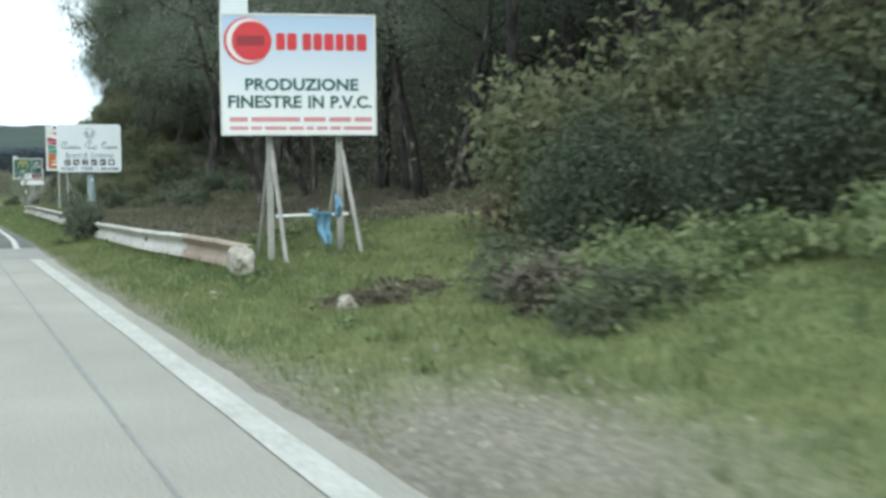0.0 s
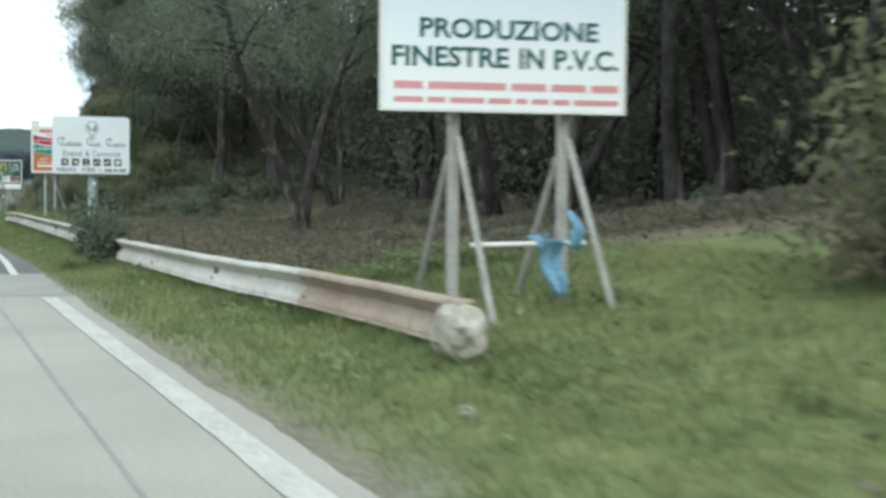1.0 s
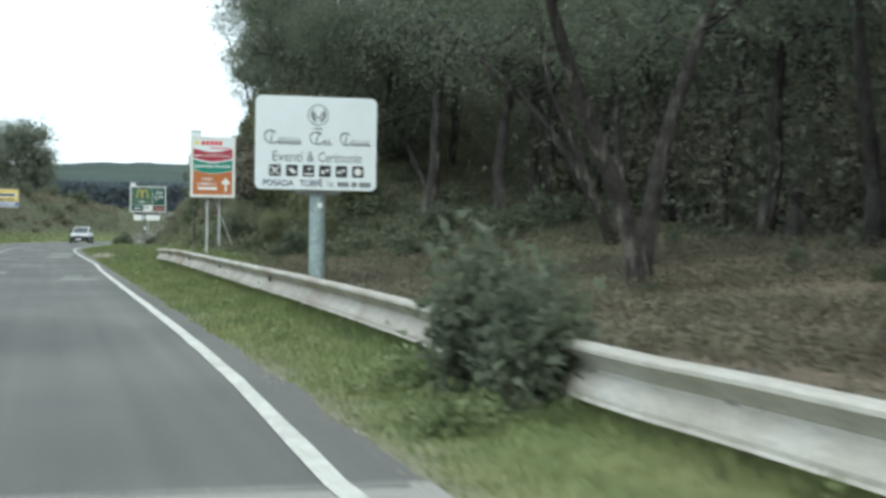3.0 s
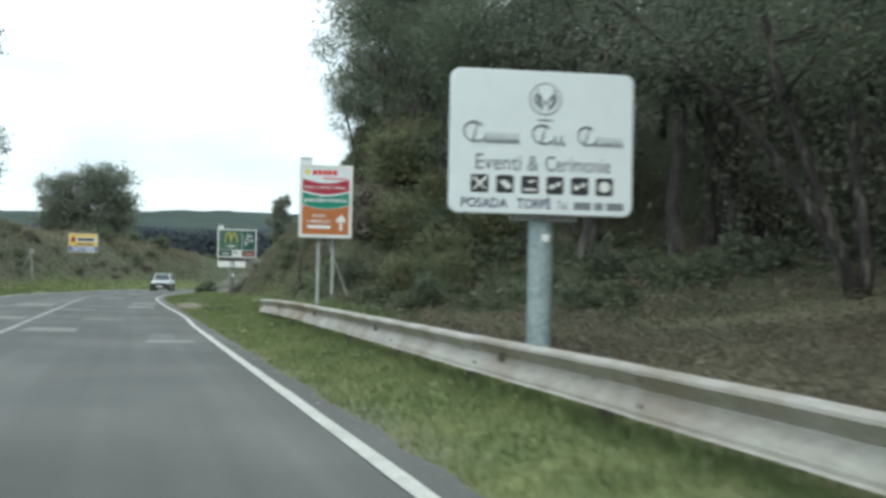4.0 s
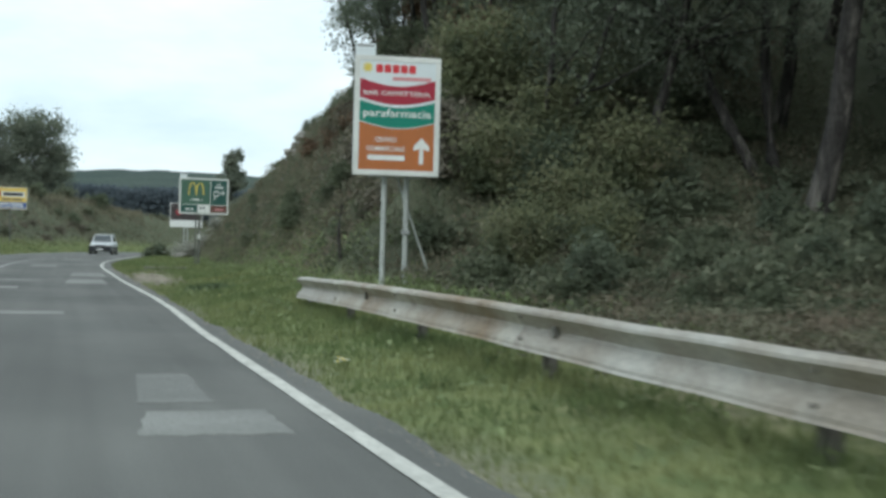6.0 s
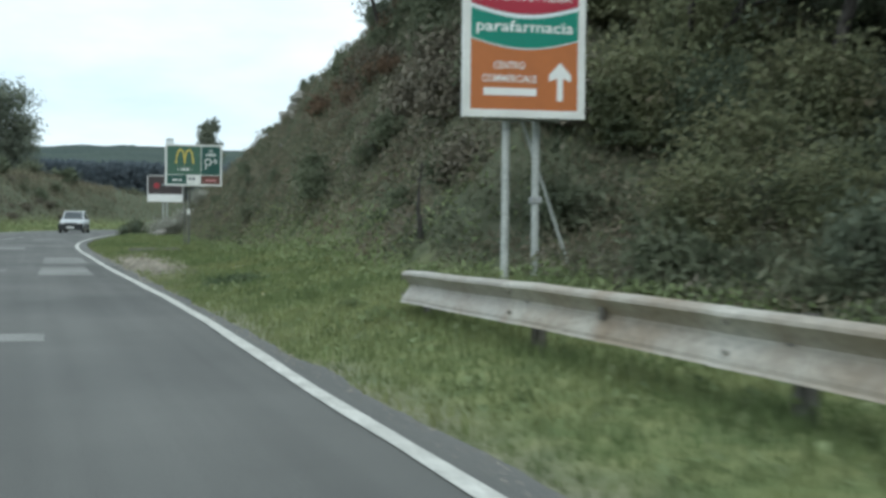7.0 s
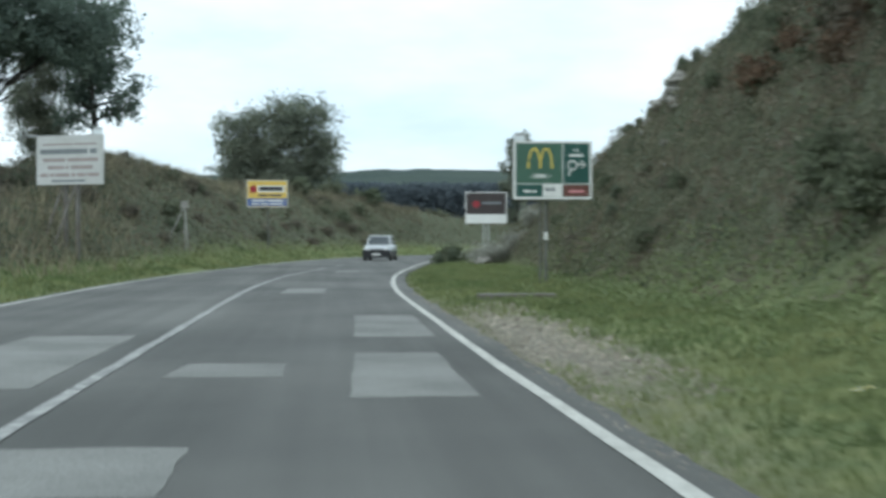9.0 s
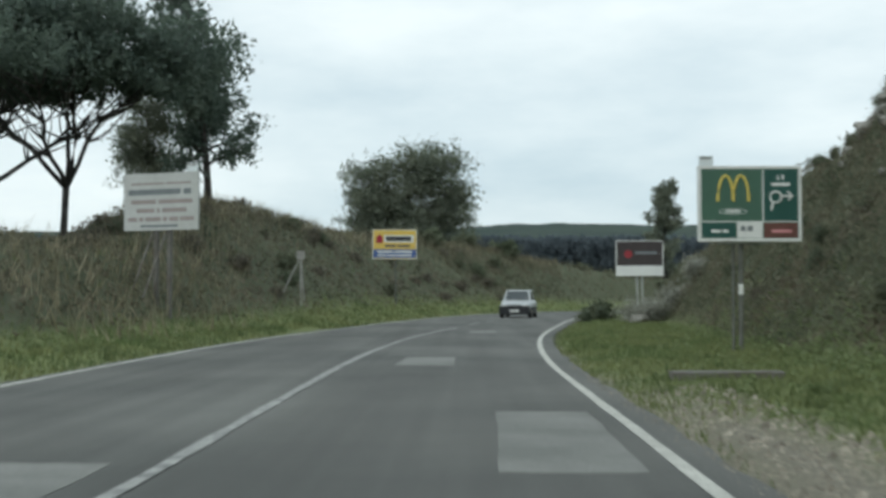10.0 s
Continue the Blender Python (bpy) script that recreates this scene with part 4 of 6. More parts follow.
def market_sign():
    s = thing("advertising_sign", 5.337, 63.07, ground_z(5.337, 63.07), "upright supermarket sign with red, green and orange bands", "sign", -6.0)
    g = s.location.z
    z0, z1, w = 2.215 - g, 4.195 - g, 1.44
    board, y = panel(s, w, z0, z1, "sign_white", 0.085, "sign_rim", 0.09)
    a, b = -w / 2 + 0.09, w / 2 - 0.09

    def band(zl, zr, dip_top, zl2, dip_low, mat, yy):
        up = [(a + (b - a) * t / 12, zl - dip_top * math.sin(math.pi * t / 12)) for t in range(13)]
        lo = [(a + (b - a) * t / 12, zl2 - dip_low * math.sin(math.pi * t / 12)) for t in range(13)]
        flat("band", lo + up[::-1], yy, mat, board)
    band(z0 + 0.90, 0, 0.0, z0 + 0.09, 0.0, "band_orange", y + 0.002)
    band(z0 + 1.255, 0, 0.11, z0 + 0.885, 0.11, "sign_white", y - 0.001)
    band(z0 + 1.235, 0, 0.11, z0 + 0.90, 0.11, "band_green", y - 0.004)
    band(z0 + 1.60, 0, 0.12, z0 + 1.285, 0.11, "band_red", y - 0.004)
    # mark and name as plain shapes
    flat("logo_mark", [(a + 0.12 + (0.10 if k % 2 else 0.055) * math.cos(k * math.tau / 16), z1 - 0.2 + (0.10 if k % 2 else 0.055) * math.sin(k * math.tau / 16)) for k in range(16)], y - 0.001, "yellow", board)
    for k in range(5):
        flat("logo_mark", rounded(a + 0.26 + 0.138 * k, a + 0.375 + 0.138 * k, z1 - 0.28, z1 - 0.14, 0.03, 3), y - 0.001, "ink_red", board)
    flat("logo_mark", rect(a + 0.54, b - 0.07, z1 - 0.40, z1 - 0.34), y - 0.001, "ink_rose", board)
    letters("BAR CAFFETTERIA", a + 0.06, z0 + 1.325, 0.075, b - a - 0.14, "ink_white", board, y - 0.007, 0.01)
    letters("parafarmacia", a + 0.06, z0 + 0.93, 0.17, b - a - 0.12, "ink_white", board, y - 0.007, 0.012)
    letters("CENTRO", a + 0.27, z0 + 0.55, 0.085, 0.36, "ink_white", board, y - 0.002, 0.01)
    letters("COMMERCIALE", a + 0.13, z0 + 0.40, 0.085, 0.64, "ink_white", board, y - 0.002, 0.01)
    bars(a + 0.15, a + 0.77, z0 + 0.25, 0.085, "ink_white", board, y - 0.002, (10,))
    ax = b - 0.21
    flat("arrow", [(ax - 0.035, z0 + 0.2), (ax + 0.035, z0 + 0.2), (ax + 0.035, z0 + 0.46), (ax + 0.13, z0 + 0.42), (ax + 0.13, z0 + 0.5), (ax, z0 + 0.64), (ax - 0.13, z0 + 0.5), (ax - 0.13, z0 + 0.42), (ax - 0.035, z0 + 0.46)], y - 0.002, "ink_white", board)
    tag_plate(s, -w / 2 + 0.0, z1, 0.34, 0.2)
    part("crossbeam", box_bm(-0.45, 0.45, 0.05, 0.12, z0 - 0.03, z0 + 0.04, 0.004), "sign_back", s)
    steel_post(s, -0.16, 0.16, -0.3, z1 - 0.3, 0.045)
    steel_post(s, 0.235, 0.28, -0.3, z1 - 0.3, 0.045)
    part("brace", tube_bm([(0.05, 0.3, z0 + 0.05), (0.78, 0.5, 0.0)], [0.02, 0.02], 8), "post_grey", s)
    part("clamp", box_bm(0.17, 0.30, 0.22, 0.34, 0.9, 0.98, 0.01), "sign_back", s)


def arches_sign():
    s = thing("advertising_sign", 5.61, 95.8, ground_z(5.61, 95.8), "green fast-food billboard with a white frame on one post", "sign", 0.0)
    g = s.location.z
    z0, z1, w = 2.205 - g, 3.675 - g, 2.0
    board, y = panel(s, w, z0, z1, "panel_green", 0.06, "ink_white", 0.1)
    flat("field", rect(0.27, 0.93, z0 + 0.4, z1 - 0.07), y + 0.001, "panel_green_dark", board)
    flat("divider", rect(0.245, 0.27, z0 + 0.4, z1 - 0.07), y + 0.001, "ink_white", board)
    bm = bmesh.new()
    for x0 in (-0.62, -0.32):
        pts = [(x0 + 0.15 - 0.15 * math.cos(k * math.pi / 12), y - 0.004, z0 + 0.78 + 0.5 * math.sin(k * math.pi / 12)) for k in range(13)]
        tube_bm(pts, [0.026] * 13, 6, bm)
    part("logo_mark", bm, "yellow", board, "yellow double arch")
    flat("logo_mark", disc(-0.32, z0 + 0.58, 0.27, 20, 0.055), y, "ink_white", board)
    flat("logo_mark", disc(-0.32, z0 + 0.58, 0.255, 20, 0.042), y - 0.003, "panel_green", board)
    bars(-0.46, -0.18, z0 + 0.56, 0.045, "ink_white", board, y - 0.005, (7,))
    flat("divider", rect(-0.93, 0.93, z0 + 0.375, z0 + 0.395), y - 0.0005, "ink_white", board)
    bm = bmesh.new()
    pts = [(0.5 + 0.11 * math.cos(a), y - 0.004, z0 + 0.86 + 0.11 * math.sin(a)) for a in np.linspace(-1.6, 4.5, 16)]
    tube_bm(pts, [0.022] * len(pts), 6, bm)
    tube_bm([(0.61, y - 0.004, z0 + 0.88), (0.82, y - 0.004, z0 + 0.88)], [0.022, 0.022], 6, bm)
    tube_bm([(0.72, y - 0.004, z0 + 0.98), (0.83, y - 0.004, z0 + 0.88), (0.74, y - 0.004, z0 + 0.80)], [0.02, 0.02, 0.02], 6, bm)
    tube_bm([(0.44, y - 0.004, z0 + 0.76), (0.42, y - 0.004, z0 + 0.60)], [0.022, 0.022], 6, bm)
    part("arrow", bm, "ink_white", board, "white roundabout arrow")
    letters("a", 0.52, z0 + 1.2, 0.08, 0.06, "ink_white", board, y)
    letters("1", 0.62, z0 + 1.2, 0.1, 0.035, "ink_white", board, y)
    bars(0.42, 0.78, z0 + 1.08, 0.06, "ink_white", board, y, (5,))
    flat("field", rect(-0.93, -0.27, z0 + 0.07, z0 + 0.36), y + 0.001, "panel_green_dark", board)
    bars(-0.75, -0.42, z0 + 0.17, 0.06, "ink_white", board, y - 0.002, (5, 3))
    flat("field", rect(-0.25, 0.25, z0 + 0.07, z0 + 0.38), y + 0.001, "ink_white", board)
    bars(-0.18, 0.05, z0 + 0.2, 0.1, "ink_grey", board, y - 0.002, (2, 2))
    flat("field", rect(0.27, 0.93, z0 + 0.07, z0 + 0.36), y + 0.001, "ink_rust", board)
    bars(0.42, 0.8, z0 + 0.17, 0.06, "ink_rose", board, y - 0.002, (6,))
    tag_plate(s, -w / 2 + 0.02, z1, 0.28, 0.2)
    steel_post(s, -0.14, 0.16, -0.3, z1 - 0.3, 0.048, "post_dull")
    steel_post(s, -0.28, 0.2, -0.3, z1 - 0.3, 0.03, "post_dull")
    part("bracket", box_bm(-0.6, 0.4, 0.06, 0.12, z0 - 0.04, z0 + 0.04, 0.004), "sign_back", s)
    part("label", box_bm(-0.2, -0.11, 0.09, 0.1, 1.12, 1.32), "ink_white", s, "small white plate on the post")


def brown_sign():
    s = thing("advertising_sign", 7.75, 127.0, ground_z(7.75, 127.0), "dark brown advertising board with a white lower strip", "sign", 0.0)
    g = s.location.z
    z0, z1, w = 2.02 - g, 3.57 - g, 2.07
    board, y = panel(s, w, z0, z1, "panel_brown", 0.04, "ink_white", 0.06)
    flat("field", rect(-w / 2 + 0.04, w / 2 - 0.04, z0 + 0.04, z0 + 0.45), y + 0.001, "ink_white", board)
    flat("logo_mark", disc(-0.5, z0 + 0.95, 0.18, 18), y, "ink_maroon", board)
    bars(-0.2, 0.75, z0 + 0.95, 0.12, "ink_grey", board, y, (9,))
    for px in (-0.1, 0.12):
        steel_post(s, px, 0.1, -0.5, z1 - 0.3, 0.05)


def yellow_sign():
    s = thing("advertising_sign", -3.48, 136.6, ground_z(-3.48, 136.6), "yellow and blue furniture-shop board on a single post", "sign", 4.0)
    g = s.location.z
    z0, z1, w = 3.04 - g, 4.56 - g, 2.26
    board, y = panel(s, w, z0, z1, "panel_yellow", 0.035, "ink_white", 0.06)
    flat("field", rect(-w / 2 + 0.04, w / 2 - 0.04, z0 + 0.06, z0 + 0.5), y + 0.001, "panel_blue", board)
    flat("field", rect(-0.55, w / 2 - 0.15, z0 + 0.85, z0 + 1.22), y + 0.001, "ink_white", board)
    flat("logo_mark", [(-0.95, z0 + 0.82), (-0.62, z0 + 0.82), (-0.62, z0 + 1.12), (-0.78, z0 + 1.28), (-0.95, z0 + 1.12)], y, "band_red", board)
    bars(-0.45, 0.85, z0 + 0.93, 0.22, "ink_black", board, y - 0.002, (10,))
    bars(-0.5, 0.8, z0 + 0.62, 0.1, "ink_blue", board, y, (6, 7))
    bars(-0.9, 0.9, z0 + 0.32, 0.1, "ink_white", board, y - 0.002, (8, 9))
    bars(-0.9, 0.9, z0 + 0.15, 0.08, "ink_white", board, y - 0.002, (5, 4, 8))
    steel_post(s, 0.05, 0.08, -0.4, z1 - 0.4, 0.045, "post_dull")


def pale_sign():
    s = thing("billboard", -8.58, 107.25, ground_z(-8.58, 107.25), "pale billboard with faded writing on the grassy bank", "billboard", -24.0)
    g = s.location.z
    z0, z1, w = 3.02 - g, 4.66 - g, 2.6
    board, y = panel(s, w, z0, z1, "sign_grey", 0.03, "sign_grey", 0.06)
    bars(-1.05, 1.05, z1 - 0.33, 0.06, "ink_faded", board, y, (12, 9))
    bars(-1.15, 1.05, z1 - 0.62, 0.16, "ink_grey", board, y, (14, 2))
    bars(-1.05, 1.1, z1 - 0.88, 0.12, "ink_faded", board, y, (9, 12))
    bars(-0.85, 0.9, z1 - 1.13, 0.12, "ink_faded", board, y, (6, 1, 8))
    bars(-1.15, 1.15, z1 - 1.38, 0.12, "ink_faded", board, y, (4, 2, 7, 2, 4, 6))
    bars(-0.7, 0.6, z1 - 1.55, 0.07, "ink_grey", board, y, (12,))
    tag_plate(s, w / 2 - 0.4, z1, 0.36, 0.24)
    for px in (-0.25, 0.22):
        part("post", box_bm(px - 0.06, px + 0.06, 0.06, 0.18, -0.5, z1 - 0.2, 0.01), "zinc_dark", s)
        part("brace", tube_bm([(px - 0.05, 0.0, z0 - 0.1), (px - 0.5, -0.9, -0.5)], [0.035, 0.035], 8), "zinc_dark", s)


def small_board():
    s = thing("small_sign", -6.4, 121.5, ground_z(-6.4, 121.5), "small weathered plate on a rusty three-legged stand", "sign")
    g = s.location.z
    part("plate", box_bm(-0.17, 0.17, -0.02, 0.0, 2.6 - g, 2.92 - g, 0.005), "post_concrete", s)
    for dx, dy in ((-0.9, -0.5), (0.15, 0.2), (0.1, -0.6)):
        part("leg", tube_bm([(0, 0.03, 2.75 - g), (dx, dy, -0.25)], [0.03, 0.03], 8), "post_concrete", s)


def sky_panel():
    """The billboard's board: pale blue fading to white downwards."""
    m = material("pv_sky", (0.60, 0.69, 0.77), (0.56, 0.66, 0.75), 0.8, 0.45, 0.0)
    n, l = m.node_tree.nodes, m.node_tree.links
    co = n.new("ShaderNodeTexCoord")
    sp = n.new("ShaderNodeSeparateXYZ")
    l.new(co.outputs["Generated"], sp.inputs["Vector"])
    mp = n.new("ShaderNodeMapRange")
    mp.inputs["From Min"].default_value, mp.inputs["From Max"].default_value = 0.25, 1.0
    l.new(sp.outputs["Z"], mp.inputs["Value"])
    mx = n.new("ShaderNodeMix")
    mx.data_type = "RGBA"
    mx.inputs["A"].default_value, mx.inputs["B"].default_value = (0.76, 0.78, 0.78, 1), (0.42, 0.54, 0.70, 1)
    l.new(mp.outputs["Result"], mx.inputs["Factor"])
    l.new(mx.outputs["Result"], n["Principled BSDF"].inputs["Base Color"])
    return m


M["pv_sky"] = sky_panel()
M["ink_maroon"] = material("ink_maroon", (0.30, 0.04, 0.05), (0.26, 0.04, 0.05), 3.0, 0.5, 0.0, grain=0.04)
M["ink_rust"] = material("ink_rust", (0.15, 0.07, 0.058), (0.135, 0.062, 0.052), 3.0, 0.5, 0.0)
pv_sign()
banner_cloth()
white_post_sign()
market_sign()
arches_sign()
brown_sign()
yellow_sign()
pale_sign()
small_board()


# ---- stones ----
def boulder(x, y, size, label, mat="rock", seed=1, squash=(1, 1, 1), sink=0.25):
    bm = bmesh.new()
    bmesh.ops.create_icosphere(bm, subdivisions=3, radius=1.0)
    for vtx in bm.verts:
        p = vtx.co.normalized()
        q = p * 1.3 + Vector((seed * 3.7, seed * 1.3, 0))
        vtx.co = p * (0.8 + 0.35 * noise.noise(q) + 0.14 * noise.noise(q * 3.1) + 0.12 * abs(noise.noise(q * 1.9 + Vector((5, 0, 0)))))
        vtx.co = Vector((vtx.co.x * squash[0], vtx.co.y * squash[1], vtx.co.z * squash[2])) * size
    ob = part("boulder", bm, mat)
    ob.matrix_basis = pose(x, y, ground_z(x, y) + size * squash[2] * (0.8 - sink * 2), 0, 0, seed * 47)
    tagged(ob, label, "rock", "stones by the road")
    return ob


boulder(3.34, 13.8, 0.25, "pale rough boulder set against the rail's end", "rock_pale", seed=2, squash=(0.95, 0.82, 0.96), sink=0.02)
boulder(3.25, 9.3, 0.11, "small pale stone lying in the grass", "rock_pale", seed=3)
boulder(2.7, 12.2, 0.045, "white pebble on the verge", "rock_pale", seed=4)
for k, (bx, by, bs) in enumerate(((7.1, 122.5, 0.4), (7.9, 123.4, 0.55), (6.8, 121.4, 0.3))):
    boulder(bx, by, bs, "pale grey broken rock at the foot of the bank", seed=5 + k, squash=(1, 1, 0.9))
outcrop = [(10.5, 102.4, 0.26), (10.8, 103.3, 0.4), (11.1, 103.8, 0.36), (10.7, 104.5, 0.34), (10.95, 105.5, 0.3), (10.35, 101.5, 0.2), (11.0, 107.2, 0.22), (10.6, 106.2, 0.2), (9.2, 98.0, 0.15), (9.6, 100.0, 0.16), (9.0, 103.0, 0.14), (8.9, 97.0, 0.12)]
for k, (bx, by, bs) in enumerate(outcrop):
    boulder(bx, by, bs, "pale grey rock showing through the bank's scrub", "rock", seed=20 + k, squash=(1.3, 0.9, 0.75), sink=0.14)
slab = part("concrete_slab", box_bm(-0.75, 0.75, -0.16, 0.16, -0.1, 0.06, 0.02), "zinc_dark")
slab.matrix_basis = pose(3.55, 88.0, ground_z(3.55, 88.0) + 0.03, 0, 0, 3)
tagged(slab, "narrow weathered concrete slab lying in the grass", "slab")


# ---- trees and shrubs ----
def branch_path(gen, start, direction, length, n=6, wander=0.25, lift=0.0):
    p, d = Vector(start), Vector(direction).normalized()
    pts = [p.copy()]
    for _ in range(n):
        d = (d + Vector(gen.normal(size=3)) * wander * 0.5 + Vector((0, 0, lift))).normalized()
        p = p + d * (length / n)
        pts.append(p.copy())
    return pts


def tree(name, label, category, height, trunk_r, crown_from, crown_r, n_leaf, leaf, mat, bark, seed, stems=1, lean=0.08, limbs=12, flat_top=False, clump=0.55, droop=0.0, group="", bend=0.16, shape=(1.15, 0.6)):
    """Trunk with tapering limbs, and leaf clumps round the limbs' outer ends."""
    gen = np.random.default_rng(seed)
    root = new(name)
    tagged(root, label, category, group)
    bm = bmesh.new()
    tips = []
    for sidx in range(stems):
        a0 = gen.uniform(0, math.tau) + sidx * math.tau / max(stems, 1)
        tilt = lean if stems == 1 else lean + 0.16
        d = Vector((math.cos(a0) * tilt, math.sin(a0) * tilt, 1))
        h = height * gen.uniform(0.85, 1.0)
        start = Vector((math.cos(a0), math.sin(a0), 0)) * (0.0 if stems == 1 else trunk_r * 0.7) + Vector((0, 0, -0.3))
        path = branch_path(gen, start, d, h * 0.92, 10, bend)
        rad = [trunk_r * (1.35 if i == 0 else 1.0) * (1 - 0.85 * i / (len(path) - 1)) / (1 if stems == 1 else 1.25) for i in range(len(path))]
        tube_bm(path, rad, 8, bm)
        tips.append((path[-1], 0.8))
        for b in range(limbs // stems):
            t = gen.uniform(crown_from, 0.97)
            i = min(int(t * 10), 9)
            p = path[i].lerp(path[i + 1], t * 10 - i)
            a = gen.uniform(0, math.tau)
            up = 0.55 if flat_top else gen.uniform(0.1, 0.7)
            reach = crown_r * gen.uniform(0.55, 1.05) * (1.0 if flat_top else float(np.interp((t - crown_from) / (1 - crown_from), np.linspace(0, 1, len(shape)), shape)))
            lp = branch_path(gen, p, (math.cos(a), math.sin(a), up), reach, 5, 0.3, 0.1 if flat_top else 0.03)
            r0 = max(0.012, rad[i] * 0.5)
            tube_bm(lp, [r0 * (1 - 0.8 * q / 5) for q in range(6)], 5, bm)
            for q in (3, 4, 5):
                tips.append((lp[q], 0.55 + 0.15 * q / 5))
            for _ in range(2):
                j = int(gen.integers(2, 5))
                sp = branch_path(gen, lp[j], Vector(gen.normal(size=3)) + Vector((math.cos(a), math.sin(a), 0.4)), reach * 0.4, 3, 0.3)
                tube_bm(sp, [r0 * 0.35, r0 * 0.28, r0 * 0.2, r0 * 0.1], 3, bm)
                tips.append((sp[-1], 0.6))
    part("trunk", bm, bark, root, smooth=True)
    tp = np.array([tuple(t[0]) for t in tips])
    per = gen.integers(0, len(tp), n_leaf)
    # each tip carries a few smaller clumps, so that gaps stay between them
    sub = gen.normal(size=(len(tp), 5, 3)) * clump * 0.62
    sub[:, :, 2] *= 0.6
    off = sub[per, gen.integers(0, 5, n_leaf)]
    spread = gen.normal(size=(n_leaf, 3)) * clump * 0.30
    c = tp[per] + off + spread
    if flat_top:
        c[:, 2] = np.maximum(c[:, 2], height * crown_from * 0.8)
    v, f = leaves(c, leaf, 0.42, gen, droop)
    raw("crown", v, f, mat, root)
    return root


def place(ob, x, y, turn=0.0, scale=1.0, sink=0.0, first=False):
    m = pose(x, y, ground_z(x, y) - sink, 0, 0, turn)
    if first:
        ob.matrix_basis = m @ Matrix.Diagonal((scale, scale, scale, 1))
        return ob
    c = copy_thing(ob, m)
    c.scale = (scale, scale, scale)
    return c


WOOD = "trees of the roadside wood"
def wood_kinds(n_leaf, leaf):
    return [
        tree("eucalyptus_tree", "dark eucalyptus with a bare leaning trunk in the wood", "tree", 12.5, 0.21, 0.46, 2.8, n_leaf, leaf, "leaf_grey", "bark", 11, 1, 0.12, 22, clump=0.75, droop=0.5, group=WOOD, bend=0.26),
        tree("eucalyptus_tree", "several-stemmed dark eucalyptus standing on brown litter", "tree", 11.5, 0.18, 0.45, 2.7, n_leaf, leaf, "leaf_dark", "bark", 12, 3, 0.10, 24, clump=0.75, droop=0.5, group=WOOD, bend=0.26),
        tree("pine_tree", "tall dark pine with a dense crown in the wood", "tree", 13.0, 0.2, 0.42, 2.8, n_leaf, leaf, "leaf_pine", "bark", 13, 1, 0.06, 24, clump=0.8, group=WOOD, bend=0.14),
        tree("eucalyptus_tree", "forked dark eucalyptus with low hanging foliage", "tree", 10.5, 0.17, 0.36, 2.6, n_leaf, leaf, "leaf_dark", "bark", 14, 2, 0.12, 24, clump=0.8, droop=0.4, group=WOOD, bend=0.24),
    ]


kinds, far_kinds = wood_kinds(13000, 0.066), wood_kinds(4200, 0.10)
kinds.append(tree("eucalyptus_tree", "thick forked eucalyptus with a dark peeling trunk", "tree", 11.5, 0.25, 0.5, 2.6, 13000, 0.066, "leaf_dark", "bark", 17, 2, -0.09, 22, clump=0.8, droop=0.4, group=WOOD, bend=0.2))
spots = [(10.3, 41.2, 4, 1.0), (14.1, 59.7, 0, 1.1), (12.0, 61.2, 0, 1.12), (17.4, 51.5, 2, 1.0), (14.4, 51.3, 1, 1.0), (14.0, 36.5, 0, 1.05), (12.6, 30.5, 1, 1.0), (12.2, 25.0, 2, 0.95), (11.5, 18.5, 2, 0.95), (10.4, 12.6, 3, 0.9), (13.4, 64.6, 3, 1.05)]
gen = np.random.default_rng(21)
tries = 0
while len(spots) < 74 and tries < 9000:
    tries += 1
    x, y = gen.uniform(12.4, 28), gen.uniform(3, 68)
    if (x > 22 and y < 18) or (x < 15.5 and y > 44):
        continue
    if min(math.hypot(x - p[0], y - p[1]) for p in spots) > (2.7 if x < 18 else 2.4):
        spots.append((x, y, int(gen.integers(0, 4)), gen.uniform(0.9, 1.25)))
seen_kinds = set()
for x, y, k, sc in spots:
    near = x < 14.6 and y > 16
    place((kinds if near else far_kinds)[k], x, y, gen.uniform(0, 360), sc, 0.0, (near, k) not in seen_kinds)
    seen_kinds.add((near, k))

# trees on the cut's crest
crest_kinds = {
    0: tree("eucalyptus_tree", "grey-leaved eucalyptus with a bare trunk on the cut's crest", "tree", 11.0, 0.14, 0.32, 2.6, 13000, 0.066, "leaf_grey", "bark", 11, 1, 0.16, 22, clump=0.75, droop=0.5, group=WOOD, bend=0.26),
    3: tree("eucalyptus_tree", "forked eucalyptus with foliage hanging low over the bank", "tree", 9.5, 0.13, 0.2, 2.5, 13000, 0.066, "leaf_dark", "bark", 14, 2, 0.12, 24, clump=0.8, droop=0.4, group=WOOD, bend=0.24),
}
crest = [(9.3, 66.8, 3, 0.85), (10.9, 65.6, 0, 0.9), (8.9, 70.2, 3, 0.75), (10.0, 70.5, 3, 0.9), (9.9, 77.0, 0, 0.8), (10.4, 74.5, 3, 0.7), (10.8, 79.5, 0, 0.6), (10.5, 84.8, 3, 0.85), (10.3, 83.6, 3, 0.5), (10.8, 86.2, 3, 0.45), (10.6, 81.8, 0, 0.72), (11.5, 72, 0, 0.8),
         (13.5, 70, 3, 0.7), (15.5, 74, 2, 0.75), (14.5, 66.5, 0, 0.8), (12.8, 79, 3, 0.55), (17, 82, 2, 0.6), (18, 70, 0, 0.8), (20, 77, 1, 0.8), (16, 62, 2, 0.9), (21, 66, 2, 0.9)]
